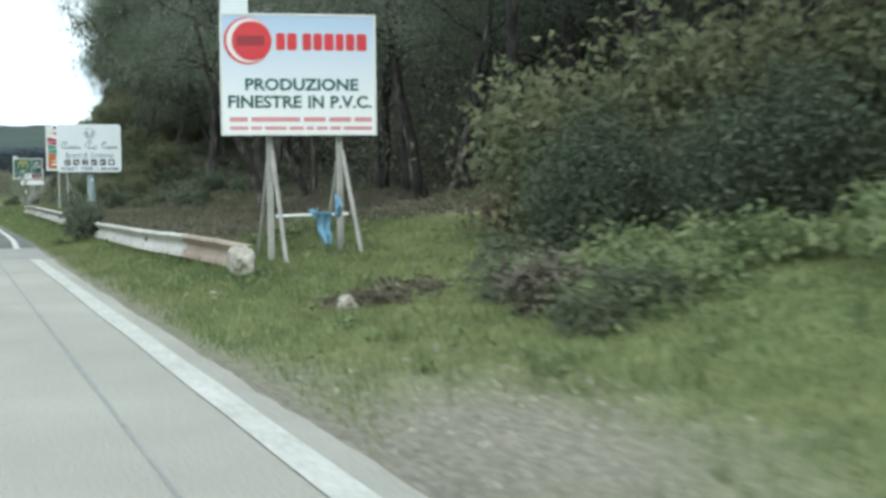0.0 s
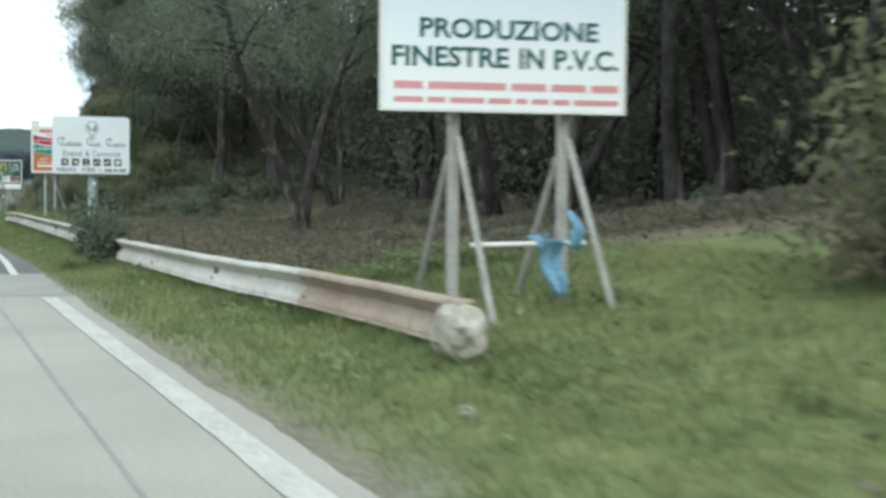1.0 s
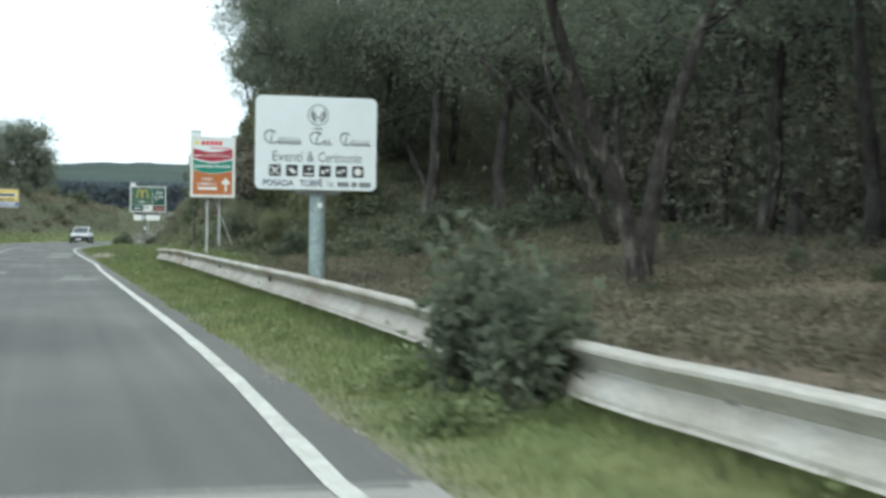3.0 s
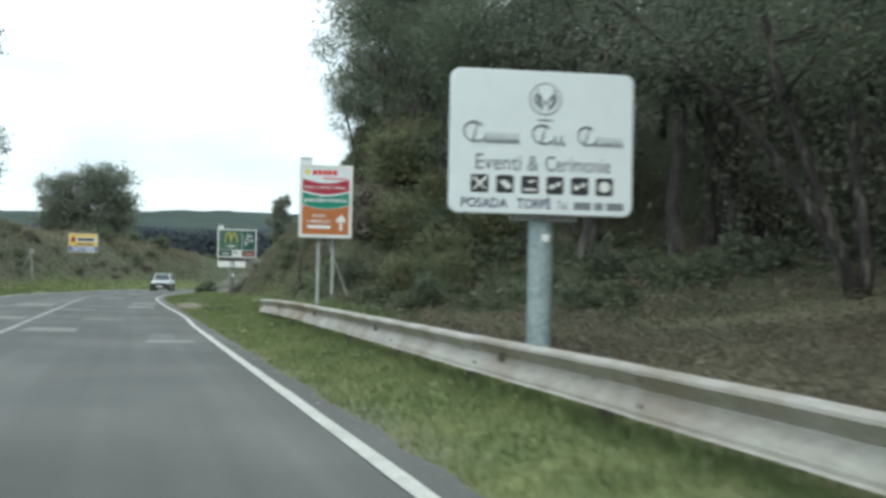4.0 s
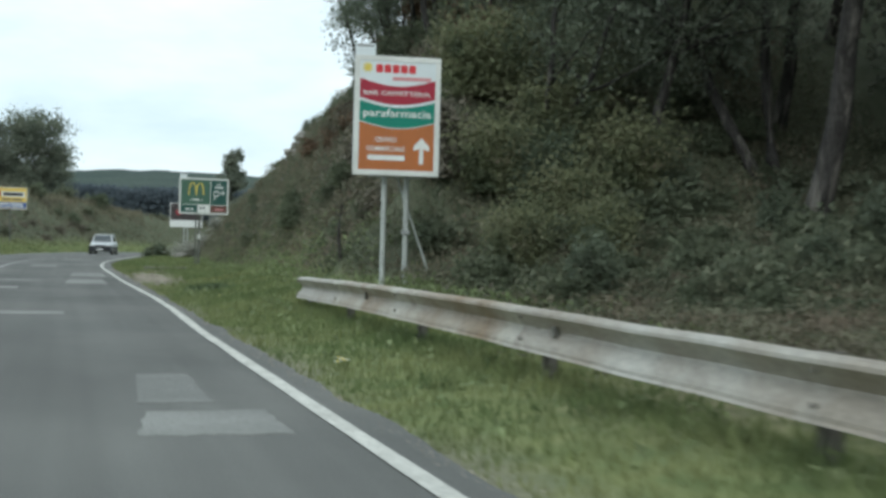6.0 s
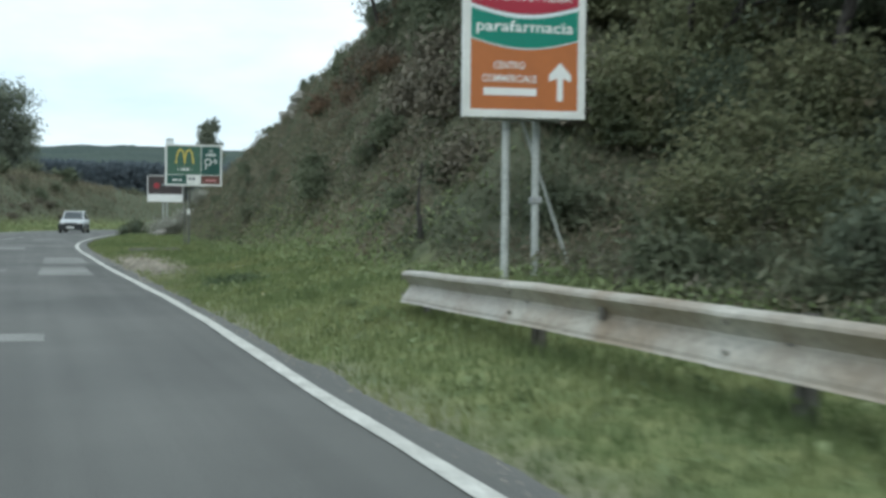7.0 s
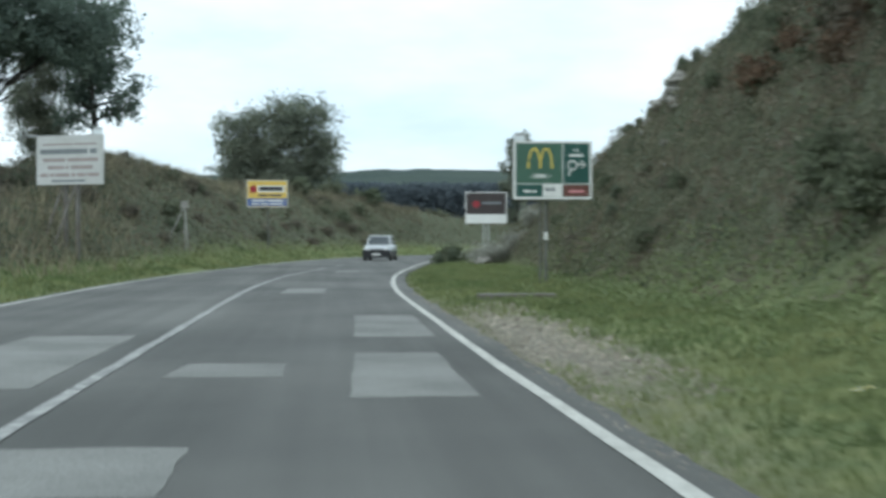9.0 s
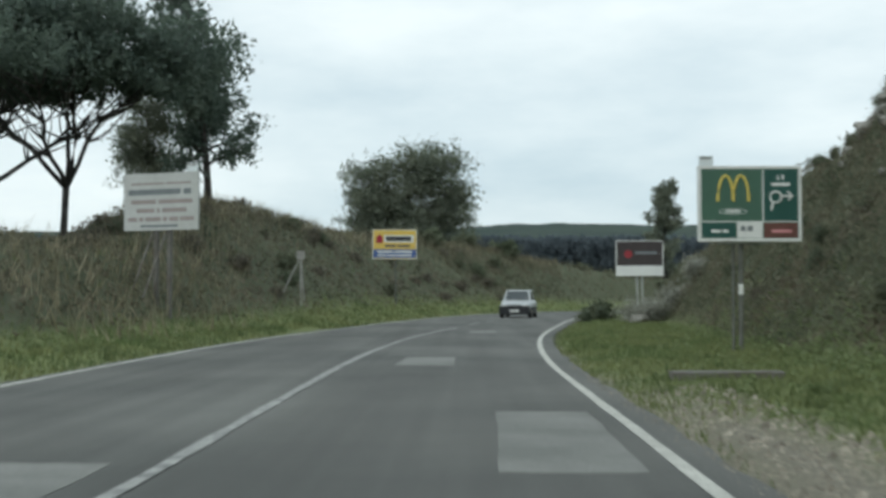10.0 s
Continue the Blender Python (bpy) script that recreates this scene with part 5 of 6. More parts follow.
placed = set()
for x, y, k, sc in crest:
    low = x < 12
    place(crest_kinds[k] if low else far_kinds[k], x, y, gen.uniform(0, 360), sc, 0.2, low and k not in placed)
    placed |= {k} if low else set()


def airy_tree(x, y, seed):
    """A slim tree leaning out from the crest, with thin hanging leaf clumps and sky between them."""
    gen = np.random.default_rng(seed)
    g = ground_z(x, y)
    root = thing("eucalyptus_tree", x, y, g, "slim grey eucalyptus leaning out from the cut's crest", "tree", group=WOOD)
    spine = [Vector(p) - Vector((x, y, g)) for p in ((x, y, g - 0.3), (x + 0.1, y, g + 1.1), (x - 0.15, y + 0.1, g + 2.2), (x - 0.5, y + 0.1, g + 3.4), (x - 1.0, y + 0.2, g + 4.4), (x - 1.75, y + 0.3, 12.9))]
    bm = bmesh.new()
    tube_bm(spine, [0.08, 0.07, 0.055, 0.04, 0.026, 0.012], 7, bm)
    clumps = [spine[-1]]
    for k in range(34):
        t = gen.uniform(1.0, 4.9)
        i = int(t)
        p = spine[i].lerp(spine[i + 1], t - i)
        twig = branch_path(gen, p, (gen.normal() + 0.45, gen.normal(), gen.uniform(-0.1, 0.7)), gen.uniform(0.45, 1.3), 3, 0.3)
        tube_bm(twig, [0.016, 0.012, 0.009, 0.005], 4, bm)
        clumps += [twig[-1], twig[-2]]
    part("trunk", bm, "bark", root, smooth=True)
    at = np.array([tuple(p) for p in clumps])
    c = at[gen.integers(0, len(at), 4200)] + gen.normal(size=(4200, 3)) * [0.2, 0.2, 0.17]
    v, f = leaves(c, 0.062, 0.42, gen, 0.5)
    raw("crown", v, f, "leaf_grey", root)


airy_tree(10.35, 88.7, 63)

# left-hand pines, round tree and small tree
UMB = "pines on the far bank"
def umbrella_pine(seed, height=9.2, radius=4.2, n_leaf=24000):
    """A bare trunk that forks low into upswept limbs below a wide flat crown."""
    gen2 = np.random.default_rng(seed)
    root = new("stone_pine")
    tagged(root, "stone pine with a low-forked bare trunk and wide dark crown", "tree", UMB)
    bm = bmesh.new()
    fork = Vector((0.06, 0.0, 2.05))
    tube_bm([(0, 0, -0.4), (-0.02, 0, 0.3), (0.03, 0.02, 1.1), fork], [0.18, 0.12, 0.105, 0.11], 10, bm)
    tips = []
    for k in range(5):
        a = k * math.tau / 5 + gen2.uniform(-0.3, 0.3)
        out = gen2.uniform(0.3, 0.75)
        lp = branch_path(gen2, fork - Vector((0, 0, 0.12)), (math.cos(a) * out, math.sin(a) * out, 1.0), height * 0.52, 6, 0.32, 0.02)
        tube_bm(lp, [0.085, 0.075, 0.066, 0.056, 0.046, 0.036, 0.025], 8, bm)
        for q in (2, 3, 4, 5, 6):
            for _ in range(4):
                b = a + gen2.uniform(-1.3, 1.3)
                reach = radius * gen2.uniform(0.35, 0.8)
                sp = branch_path(gen2, lp[q], (math.cos(b), math.sin(b), gen2.uniform(0.3, 0.8)), reach, 5, 0.25, 0.05)
                tube_bm(sp, [0.038, 0.03, 0.024, 0.018, 0.012, 0.006], 4, bm)
                tips += [tuple(p) for p in sp[2:]]
    part("trunk", bm, "bark", root, smooth=True)
    tp = np.array([t for t in tips if t[2] > 5.0])
    per = gen2.integers(0, len(tp), n_leaf)
    sub = gen2.normal(size=(len(tp), 4, 3)) * [0.5, 0.5, 0.34]
    c = tp[per] + sub[per, gen2.integers(0, 4, n_leaf)] + gen2.normal(size=(n_leaf, 3)) * 0.2
    c[:, 2] = np.maximum(c[:, 2], 4.7 + 0.35 * np.sin(c[:, 0] * 2.1) * np.sin(c[:, 1] * 1.7) + gen2.uniform(0, 0.5, n_leaf))
    v2, f2 = leaves(c, 0.11, 0.4, gen2)
    raw("crown", v2, f2, "leaf_pine", root)
    return root


umb = umbrella_pine(61)
umb2 = tree("stone_pine", "stone pine with a ragged crown hanging to the grass", "tree", 12.5, 0.15, 0.12, 2.7, 19000, 0.105, "leaf_pine", "bark", 32, 1, 0.0, 46, False, 0.48, group=UMB, bend=0.06, shape=(0.6, 0.8, 1.1, 1.15, 0.9))
place(umb, -13.8, 115.0, 40, 1.1, 0, True)
place(umb, -17.2, 116.5, 130, 1.2)
place(umb2, -11.5, 128.5, 30, 1.26, 0, True)
place(umb2, -21.5, 122.0, 120, 1.05)
place(umb, -22.0, 112.0, 260, 1.1)
# leaf_grey is paler than the tree's green: distance haze put into the colour
round_tree = tree("holm_oak", "dense rounded dark-green tree behind the bank", "tree", 8.0, 0.2, 0.12, 1.95, 17000, 0.105, "leaf_grey", "bark", 41, 1, 0.02, 44, False, 0.72, group="round trees behind the bank", bend=0.08, shape=(0.7, 1.0, 1.05, 0.7))
place(round_tree, -4.7, 176.0, 0, 1.38, 0.1, True)
place(round_tree, -7.4, 177.0, 120, 1.3, 0.1)
place(round_tree, -14.6, 130.0, 60, 0.75, 0.1)
place(round_tree, -2.0, 177.5, 230, 1.45, 0.1)
slim = tree("cypress_tree", "small slim grey-green tree above the road's bend", "tree", 10.6, 0.12, 0.08, 2.0, 9000, 0.14, "leaf_grey", "bark", 43, 1, 0.0, 40, False, 0.4, bend=0.06, shape=(1.1, 0.95, 0.6, 0.25))
place(slim, 18.1, 186.0, 0, 1.1, 0.0, True)


def shrub(name, label, r, h, n_leaf, leaf, mat, seed, twigs=14, group=""):
    gen2 = np.random.default_rng(seed)
    root = new(name)
    tagged(root, label, "shrub", group)
    bm = bmesh.new()
    tips = []
    for _ in range(twigs):
        a, o = gen2.uniform(0, math.tau), gen2.uniform(0.1, 1.0)
        lp = branch_path(gen2, (0.1 * math.cos(a), 0.1 * math.sin(a), -0.1), (math.cos(a) * o, math.sin(a) * o, 0.9), h * gen2.uniform(0.6, 1.05), 4, 0.35)
        lp = [Vector((q.x * r / h, q.y * r / h, q.z)) for q in lp]
        tube_bm(lp, [0.022, 0.018, 0.013, 0.009, 0.004], 3, bm)
        tips += [tuple(q) for q in lp[1:]]
    part("stem", bm, "twig", root)
    tp = np.array(tips)
    c = tp[gen2.integers(0, len(tp), n_leaf)] + gen2.normal(size=(n_leaf, 3)) * [r * 0.22, r * 0.22, h * 0.14]
    c[:, 2] = np.abs(c[:, 2])
    v2, f2 = leaves(c, leaf, 0.5, gen2)
    raw("foliage", v2, f2, mat, root)
    return root


SH = "shrubs along the road"
bush = [
    shrub("shrub", "dark evergreen bush growing through the verge", 0.56, 1.3, 2600, 0.06, "leaf_dark", 51, group=SH),
    shrub("shrub", "low green bramble with pale leaves", 0.85, 0.55, 2600, 0.05, "leaf_green", 52, group=SH),
    shrub("shrub", "olive-brown scrub bush on the bank", 0.8, 0.9, 1900, 0.075, "leaf_scrub", 53, group=SH),
    shrub("shrub", "reddish dry bush on the bank", 0.75, 0.9, 1800, 0.075, "leaf_rust", 54, group=SH),
    shrub("shrub", "bare brown twiggy bush on the bank", 0.8, 1.0, 1900, 0.06, "leaf_dry", 56, 26, group=SH),
    shrub("shrub", "pale grey-leaved bush at the foot of the bank", 0.8, 1.1, 3000, 0.06, "leaf_pale", 57, 20, group=SH),
    shrub("shrub", "large dark thicket bush at the wood's edge", 1.15, 2.3, 11000, 0.052, "leaf_thicket", 55, 30, group=SH),
    shrub("weed_clump", "dark leafy weed clump sprawling on the verge", 0.85, 0.45, 900, 0.055, "leaf_weed", 58, 18, group=SH),
    shrub("shrub", "tall olive scrub thicket at the foot of the cut", 1.4, 1.9, 9000, 0.062, "bank_bush", 59, 34, group=SH),
]
bush_spots = [(2.9, 28.5, 0, 0.85), (2.95, 27.7, 0, 0.7), (2.72, 29.3, 1, 0.5), (2.5, 27.5, 1, 0.45),
              (5.2, 8.2, 1, 0.7), (4.6, 7.0, 1, 0.6), (4.9, 9.2, 1, 0.6), (5.9, 9.0, 1, 0.8), (5.4, 7.4, 1, 0.75), (6.4, 8.0, 1, 0.9), (4.5, 8.6, 2, 0.42), (4.9, 9.8, 2, 0.45), (5.4, 10.6, 2, 0.5),
              (6.3, 11.2, 6, 0.6), (6.9, 11.4, 6, 0.68), (7.5, 10.2, 6, 0.62), (8.3, 9.6, 6, 0.7), (7.2, 13.2, 8, 1.0), (8.6, 12.2, 8, 1.15), (9.9, 11.0, 8, 1.25), (10.9, 9.0, 8, 1.25), (6.8, 5.8, 1, 1.1), (7.2, 7.0, 1, 1.1),
              (8.6, 5.6, 6, 0.8), (9.8, 8.0, 6, 1.2), (11.0, 15.6, 2, 0.9), (2.95, 68.9, 7, 0.5), (3.25, 69.4, 7, 0.42), (2.75, 69.2, 7, 0.3), (3.3, 62.9, 1, 0.25),
              (10.4, 84.0, 3, 1.2), (10.9, 85.5, 3, 1.1), (11.2, 82.5, 3, 1.2), (10.9, 88.0, 3, 1.0), (11.4, 79.5, 3, 1.0), (12.2, 86.5, 3, 1.3), (6.0, 126.0, 0, 0.6), (5.3, 125.4, 0, 0.5), (6.4, 128.4, 2, 1.2), (5.6, 128.0, 2, 1.0), (7.3, 124.4, 5, 1.0), (7.8, 123.2, 5, 1.1), (8.5, 121.6, 5, 1.1), (9.1, 120.4, 5, 0.9), (7.0, 122.6, 5, 0.7), (9.5, 87.0, 3, 0.9), (8.9, 82.5, 3, 0.8), (9.1, 83.6, 4, 0.9), (8.6, 80.2, 3, 0.6), (9.4, 84.8, 3, 0.9), (8.8, 81.3, 4, 0.8), (9.3, 86.0, 4, 1.0), (9.6, 89.0, 3, 0.7), (11.4, 104.6, 0, 0.5), (11.6, 103.4, 0, 0.45), (11.95, 102.4, 0, 0.5), (10.95, 108.6, 0, 0.3), (8.2, 100.5, 0, 0.5), (8.5, 101.4, 0, 0.4), (6.9, 75.0, 4, 0.75), (9.0, 85.4, 3, 0.8), (5.5, 20.1, 1, 0.6), (6.1, 20.2, 1, 0.65), (5.0, 19.7, 1, 0.45), (4.3, 7.6, 4, 0.55), (4.1, 6.5, 2, 0.4), (4.7, 6.9, 2, 0.5),
              (7.9, 65.5, 8, 0.8), (8.8, 64.0, 8, 0.8), (9.6, 66.6, 8, 0.8), (7.4, 62.6, 8, 0.6), (8.6, 61.9, 8, 0.55), (10.4, 64.8, 8, 0.85), (8.3, 68.0, 8, 0.9), (11.0, 67.8, 8, 0.6), (9.4, 69.4, 8, 0.7), (9.2, 70.0, 3, 1.2), (7.2, 66.8, 4, 1.1), (7.0, 59.5, 2, 0.7), (8.2, 57.6, 2, 0.6),
              (6.6, 64.4, 2, 0.8), (6.3, 67.6, 4, 0.8), (6.9, 70.4, 4, 1.1), (7.6, 71.6, 4, 1.0), (7.9, 73.4, 4, 1.2), (7.4, 74.6, 4, 0.9), (8.9, 72.0, 4, 1.1), (9.7, 73.2, 3, 1.0), (6.1, 68.3, 2, 0.5), (5.9, 69.6, 2, 0.5)]
gen = np.random.default_rng(77)
for _ in range(330):
    run = gen.uniform(54, 118)
    x = gen.uniform(6.2, 15.0)
    if run > 66 and x < np.interp(run, [66, 82, 96, 108, 120], [8.6, 8.3, 9.6, 10.2, 10.4]) and gen.random() < 0.8:
        continue
    if land(np.array([x]), np.array([run]))[3][0] > 0.5:
        bush_spots.append((x, run, int(gen.choice([2, 2, 2, 2, 4, 2, 2, 3, 2, 2, 2, 2, 2, 2] if run > 66 else [2, 2, 0, 2])), gen.uniform(0.45, 1.05) * (0.6 if run > 92 else 1.0)))
for _ in range(220):
    x, y = gen.uniform(-16, 4), gen.uniform(96, 185)
    if land(np.array([x]), np.array([y]))[3][0] > 0.6:
        bush_spots.append((x, y, int(gen.choice([2, 4, 4])), gen.uniform(0.35, 0.8)))
for _ in range(70):
    x, y = gen.uniform(-4, 40), gen.uniform(160, 212)
    if land(np.array([x]), np.array([y]))[3][0] > 0.5:
        bush_spots.append((x, y, 2, gen.uniform(0.9, 1.6)))
for _ in range(34):
    bush_spots.append((gen.uniform(16.5, 24), gen.uniform(14, 60), int(gen.choice([0, 6, 2])), gen.uniform(0.6, 1.1)))
for _ in range(46):
    x, y = gen.uniform(7.8, 14), gen.uniform(45, 66)
    if x > 15 or (y > 62.5 and x < 11.5):
        bush_spots.append((x, y, int(gen.choice([2, 2, 0, 6])), gen.uniform(0.5, 1.0)))
for _ in range(30):
    bush_spots.append((gen.uniform(9.5, 17), gen.uniform(18, 50), int(gen.choice([2, 2, 0])), gen.uniform(0.2, 0.42)))
done, joined = set(), {}
for idx, (x, y, k, sc) in enumerate(bush_spots):
    turn = gen.uniform(0, 360)
    far_off = y > 128 or x < -5 or x > 13.5 or (y > 96 and idx % 2)
    if far_off and idx > 60:
        joined.setdefault(k, []).append((x, y, sc, turn))
        continue
    place(bush[k], x, y, turn, sc, 0.02, k not in done)
    done.add(k)
for k, rest in joined.items():
    leafage = [o for o in bush[k].children if o.name.startswith("foliage")][0].data
    co = np.empty(len(leafage.vertices) * 3)
    leafage.vertices.foreach_get("co", co)
    # far off, every third leaf at a larger size stands for three
    co = co.reshape(-1, 3, 3)[::3]
    co = (co.mean(1, keepdims=True) + (co - co.mean(1, keepdims=True)) * 1.65).reshape(-1, 3)
    pieces = []
    for x, y, sc, turn in rest:
        a = radians(turn)
        w = np.stack([co[:, 0] * math.cos(a) - co[:, 1] * math.sin(a), co[:, 0] * math.sin(a) + co[:, 1] * math.cos(a), co[:, 2]], 1) * sc
        pieces.append((w + [x, y, ground_z(x, y) - 0.02], np.arange(len(co)).reshape(-1, 3)))
    v, f = merge(pieces)
    tagged(raw("thicket", v, f, ("leaf_dark", "leaf_green", "leaf_scrub", "leaf_rust", "leaf_dry", "leaf_pale", "leaf_thicket", "leaf_weed", "bank_bush")[k]), "distant scrubby bushes on the banks and in the wood", "scrub", kind="stuff")

# ---- ground cover ----
gen = np.random.default_rng(5)


def scatter(n, x0, x1, y0, y1, keep):
    x, y = gen.uniform(x0, x1, n), gen.uniform(y0, y1, n)
    z, dirt, litter, scrub, far = land(x, y)
    u, run = lateral(x, y)
    ok = keep(u, run, dirt, litter, scrub) > gen.random(n)
    return np.stack([x, y, z], 1)[ok]


def verge(u, run, dirt, litter, scrub):
    return (np.abs(u) > HALF + 0.36) * np.clip(1.05 - dirt * 1.1, 0, 1) * (1 - litter) * (1 - 0.9 * scrub)


near = [blades(scatter(130000, 1.7, 7.5, 1.0, 34, verge), 0.07, 0.005, gen), blades(scatter(110000, 1.7, 8.0, 34, 75, verge), 0.075, 0.007, gen),
        blades(scatter(50000, 1.7, 8.5, 75, 130, verge), 0.09, 0.013, gen), blades(scatter(26000, -11, -5.5, 84, 150, verge), 0.11, 0.02, gen), blades(scatter(60000, -6, 10, 116, 172, lambda *k: verge(*k) * (k[0] < 0)), 0.12, 0.03, gen)]
v, f = merge(near)
tagged(raw("grass", v, f, "grass"), "short green grass on the verges", "grass", kind="stuff")


def weeds(u, run, dirt, litter, scrub):
    return verge(u, run, dirt, litter, scrub) * np.clip(0.5 + 0.9 * np.sin(run * 1.7 + u * 2.1) * np.sin(run * 0.53 + u * 1.2), 0, 1)


c = np.concatenate([scatter(2600, 2.3, 7.0, 1, 75, weeds), scatter(1500, 2.3, 8.0, 75, 128, weeds), scatter(3000, -10, -6, 90, 150, weeds)])
c = np.repeat(c, 5, 0) + gen.normal(size=(len(c) * 5, 3)) * [0.06, 0.06, 0.0]
c[:, 2] += gen.uniform(0.01, 0.13, len(c))
v, f = leaves(c, 0.036, 0.55, gen)
tagged(raw("weeds", v, f, "leaf_green"), "broad-leaved green weeds among the grass", "weeds", kind="stuff")


def on_bank(u, run, dirt, litter, scrub):
    return scrub * (u > 0)


def on_left(u, run, dirt, litter, scrub):
    return scrub * (u < 0)


c = scatter(74000, 4.0, 17, 52, 135, on_bank)
c = np.repeat(c, 5, 0) + gen.normal(size=(len(c) * 5, 3)) * [0.12, 0.12, 0.0]
c[:, 2] += gen.uniform(0.0, 0.24, len(c))
v, f = leaves(c, 0.05, 0.45, gen)
tagged(raw("bank_scrub", v, f, "bank_cover"), "olive and brown scrub covering the cut bank", "scrub", kind="stuff")
v, f = merge([blades(scatter(14000, -20, 8, 95, 200, on_left), 0.34, 0.02, gen, 0.9), blades(scatter(20000, -4, 42, 160, 215, on_left), 0.5, 0.035, gen, 0.9), blades(scatter(36000, 6, 16, 60, 130, on_bank), 0.3, 0.013, gen, 0.9)])
tagged(raw("dry_grass", v, f, "straw"), "tall dry straw-coloured grass on the banks", "grass", kind="stuff")
c = np.concatenate([scatter(80000, -20, 8, 95, 200, on_left), scatter(16000, -4, 42, 160, 215, on_left)])
c[:, 2] += gen.uniform(0.0, 0.4, len(c))
v, f = leaves(c, 0.09, 0.45, gen)
tagged(raw("bank_scrub", v, f, "bank_cover_far"), "olive scrub on the far side's bank", "scrub", kind="stuff")


def on_crest(u, run, dirt, litter, scrub):
    top = np.interp(run, [60, 90, 104, 113, 119, 125, 134, 146, 158, 168, 180, 190, 215, 250], [1.6, 1.9, 2.3, 2.6, 3.7, 5.1, 5.4, 4.5, 5.0, 4.6, 2.8, 1.9, 1.6, 1.8])
    off = -u - HALF - 1.4
    return (u < 0) * np.exp(-((off - top * 1.35) / 1.6) ** 2)


v, f = blades(scatter(64000, -24, 8, 98, 190, on_crest), 0.62, 0.022, gen, 0.8)
tagged(raw("dry_grass", v, f, "straw_pale"), "pale seeding grass along the far bank's crest", "grass", kind="stuff")


def floor_wood(u, run, dirt, litter, scrub):
    return litter


c = scatter(36000, 5, 24, 10, 66, floor_wood)
c[:, 2] += gen.uniform(0.0, 0.05, len(c))
v, f = leaves(c, 0.05, 0.3, gen)
tagged(raw("leaf_litter", v, f, "twig"), "fallen leaves and twigs on the wood floor", "leaf litter", kind="stuff")

# dense growth deep in the wood
base = np.stack([gen.uniform(17, 31, 420), gen.uniform(-4, 72, 420)], 1)
pieces = []
for bx, by in base:
    h, r = gen.uniform(2.5, 7.5), gen.uniform(0.9, 1.9)
    c = gen.normal(size=(420, 3)) * [r * 0.6, r * 0.6, h * 0.3] + [bx, by, h * 0.5]
    c[:, 2] = np.clip(c[:, 2], 0.1, h) + ground_z(bx, by)
    pieces.append(leaves(c, 0.11, 0.5, gen))
v, f = merge(pieces)
tagged(raw("thicket", v, f, "leaf_deep"), "dense dark undergrowth deep in the wood", "undergrowth", kind="stuff")


def brush(u, run, dirt, litter, scrub):
    return litter * np.clip(0.35 + 0.65 * np.sin(run * 0.9 + u * 0.7) + 0.4 * (run > 40) + 0.5 * (run < 24), 0, 1) * (u < 17)


c = scatter(52000, 4.0, 15, 8, 66, brush)
c = np.repeat(c, 5, 0) + gen.normal(size=(len(c) * 5, 3)) * [0.1, 0.1, 0.0]
c[:, 2] += gen.uniform(0.0, 0.3, len(c))
v, f = leaves(c, 0.04, 0.4, gen)
tagged(raw("undergrowth", v, f, "leaf_floor"), "low olive-brown undergrowth below the trees", "undergrowth", kind="stuff")
# dry brown growth half-way up the cut, greener plants along its foot
def dry_band(u, run, dirt, litter, scrub):
    return scrub * (u > 0) * np.exp(-((run - 72.5) / 4.5) ** 2 - ((u - 9.35 - 0.06 * (run - 72)) / 0.75) ** 2) + 0.6 * scrub * (u > 0) * np.exp(-((run - 86) / 5) ** 2 - ((u - 12.6) / 0.8) ** 2) + 0.7 * scrub * (u > 0) * (run > 60) * np.clip(np.sin(run * 0.62 + u * 0.9) * np.sin(u * 1.5 - run * 0.27) - 0.35, 0, 1)


def foot(u, run, dirt, litter, scrub):
    toe = np.interp(run, [46, 60, 66, 70, 82, 96, 108, 120], [9.6, 8.2, 6.7, 7.0, 7.4, 8.5, 8.6, 7.8])
    return (u > 0) * np.exp(-((u - toe - 0.35) / 0.75) ** 2) * np.clip(0.7 + 0.5 * np.sin(run * 1.3 + u * 2), 0, 1)


for n, keep, mat, label in ((40000, dry_band, "leaf_dry", "dry brown growth half-way up the cut bank"), (22000, foot, "leaf_green", "green plants along the foot of the cut bank")):
    c = scatter(n, 4.0, 13.0, 58, 112, keep)
    c = np.repeat(c, 5, 0) + gen.normal(size=(len(c) * 5, 3)) * [0.11, 0.11, 0.0]
    c[:, 2] += gen.uniform(0.02, 0.3 if keep is dry_band else 0.2, len(c))
    v, f = leaves(c, 0.045, 0.45, gen)
    tagged(raw("bank_plants", v, f, mat), label, "scrub", kind="stuff")
# one thin dead sapling on the bank
sapling = tree("sapling", "thin dark leaning sapling on the cut bank", "tree", 1.55, 0.055, 0.7, 0.25, 40, 0.04, "leaf_dry", "bark", 91, 1, 0.06, 5, False, 0.12)
place(sapling, 5.2, 66.4, 0, 1.0, 0.0, True)
# dark broken stump in the wood
stump = part("tree_stump", tube_bm([(0, 0, -0.2), (0.02, 0, 0.25), (0.08, 0.02, 0.7), (0.14, 0.03, 1.15), (0.17, 0.03, 1.25)], [0.27, 0.2, 0.17, 0.15, 0.07], 10), "bark")
stump.matrix_basis = pose(15.0, 44.0, ground_z(15.0, 44.0), 0, 0, 20)
tagged(stump, "dark broken leaning tree stump on the wood floor", "stump")
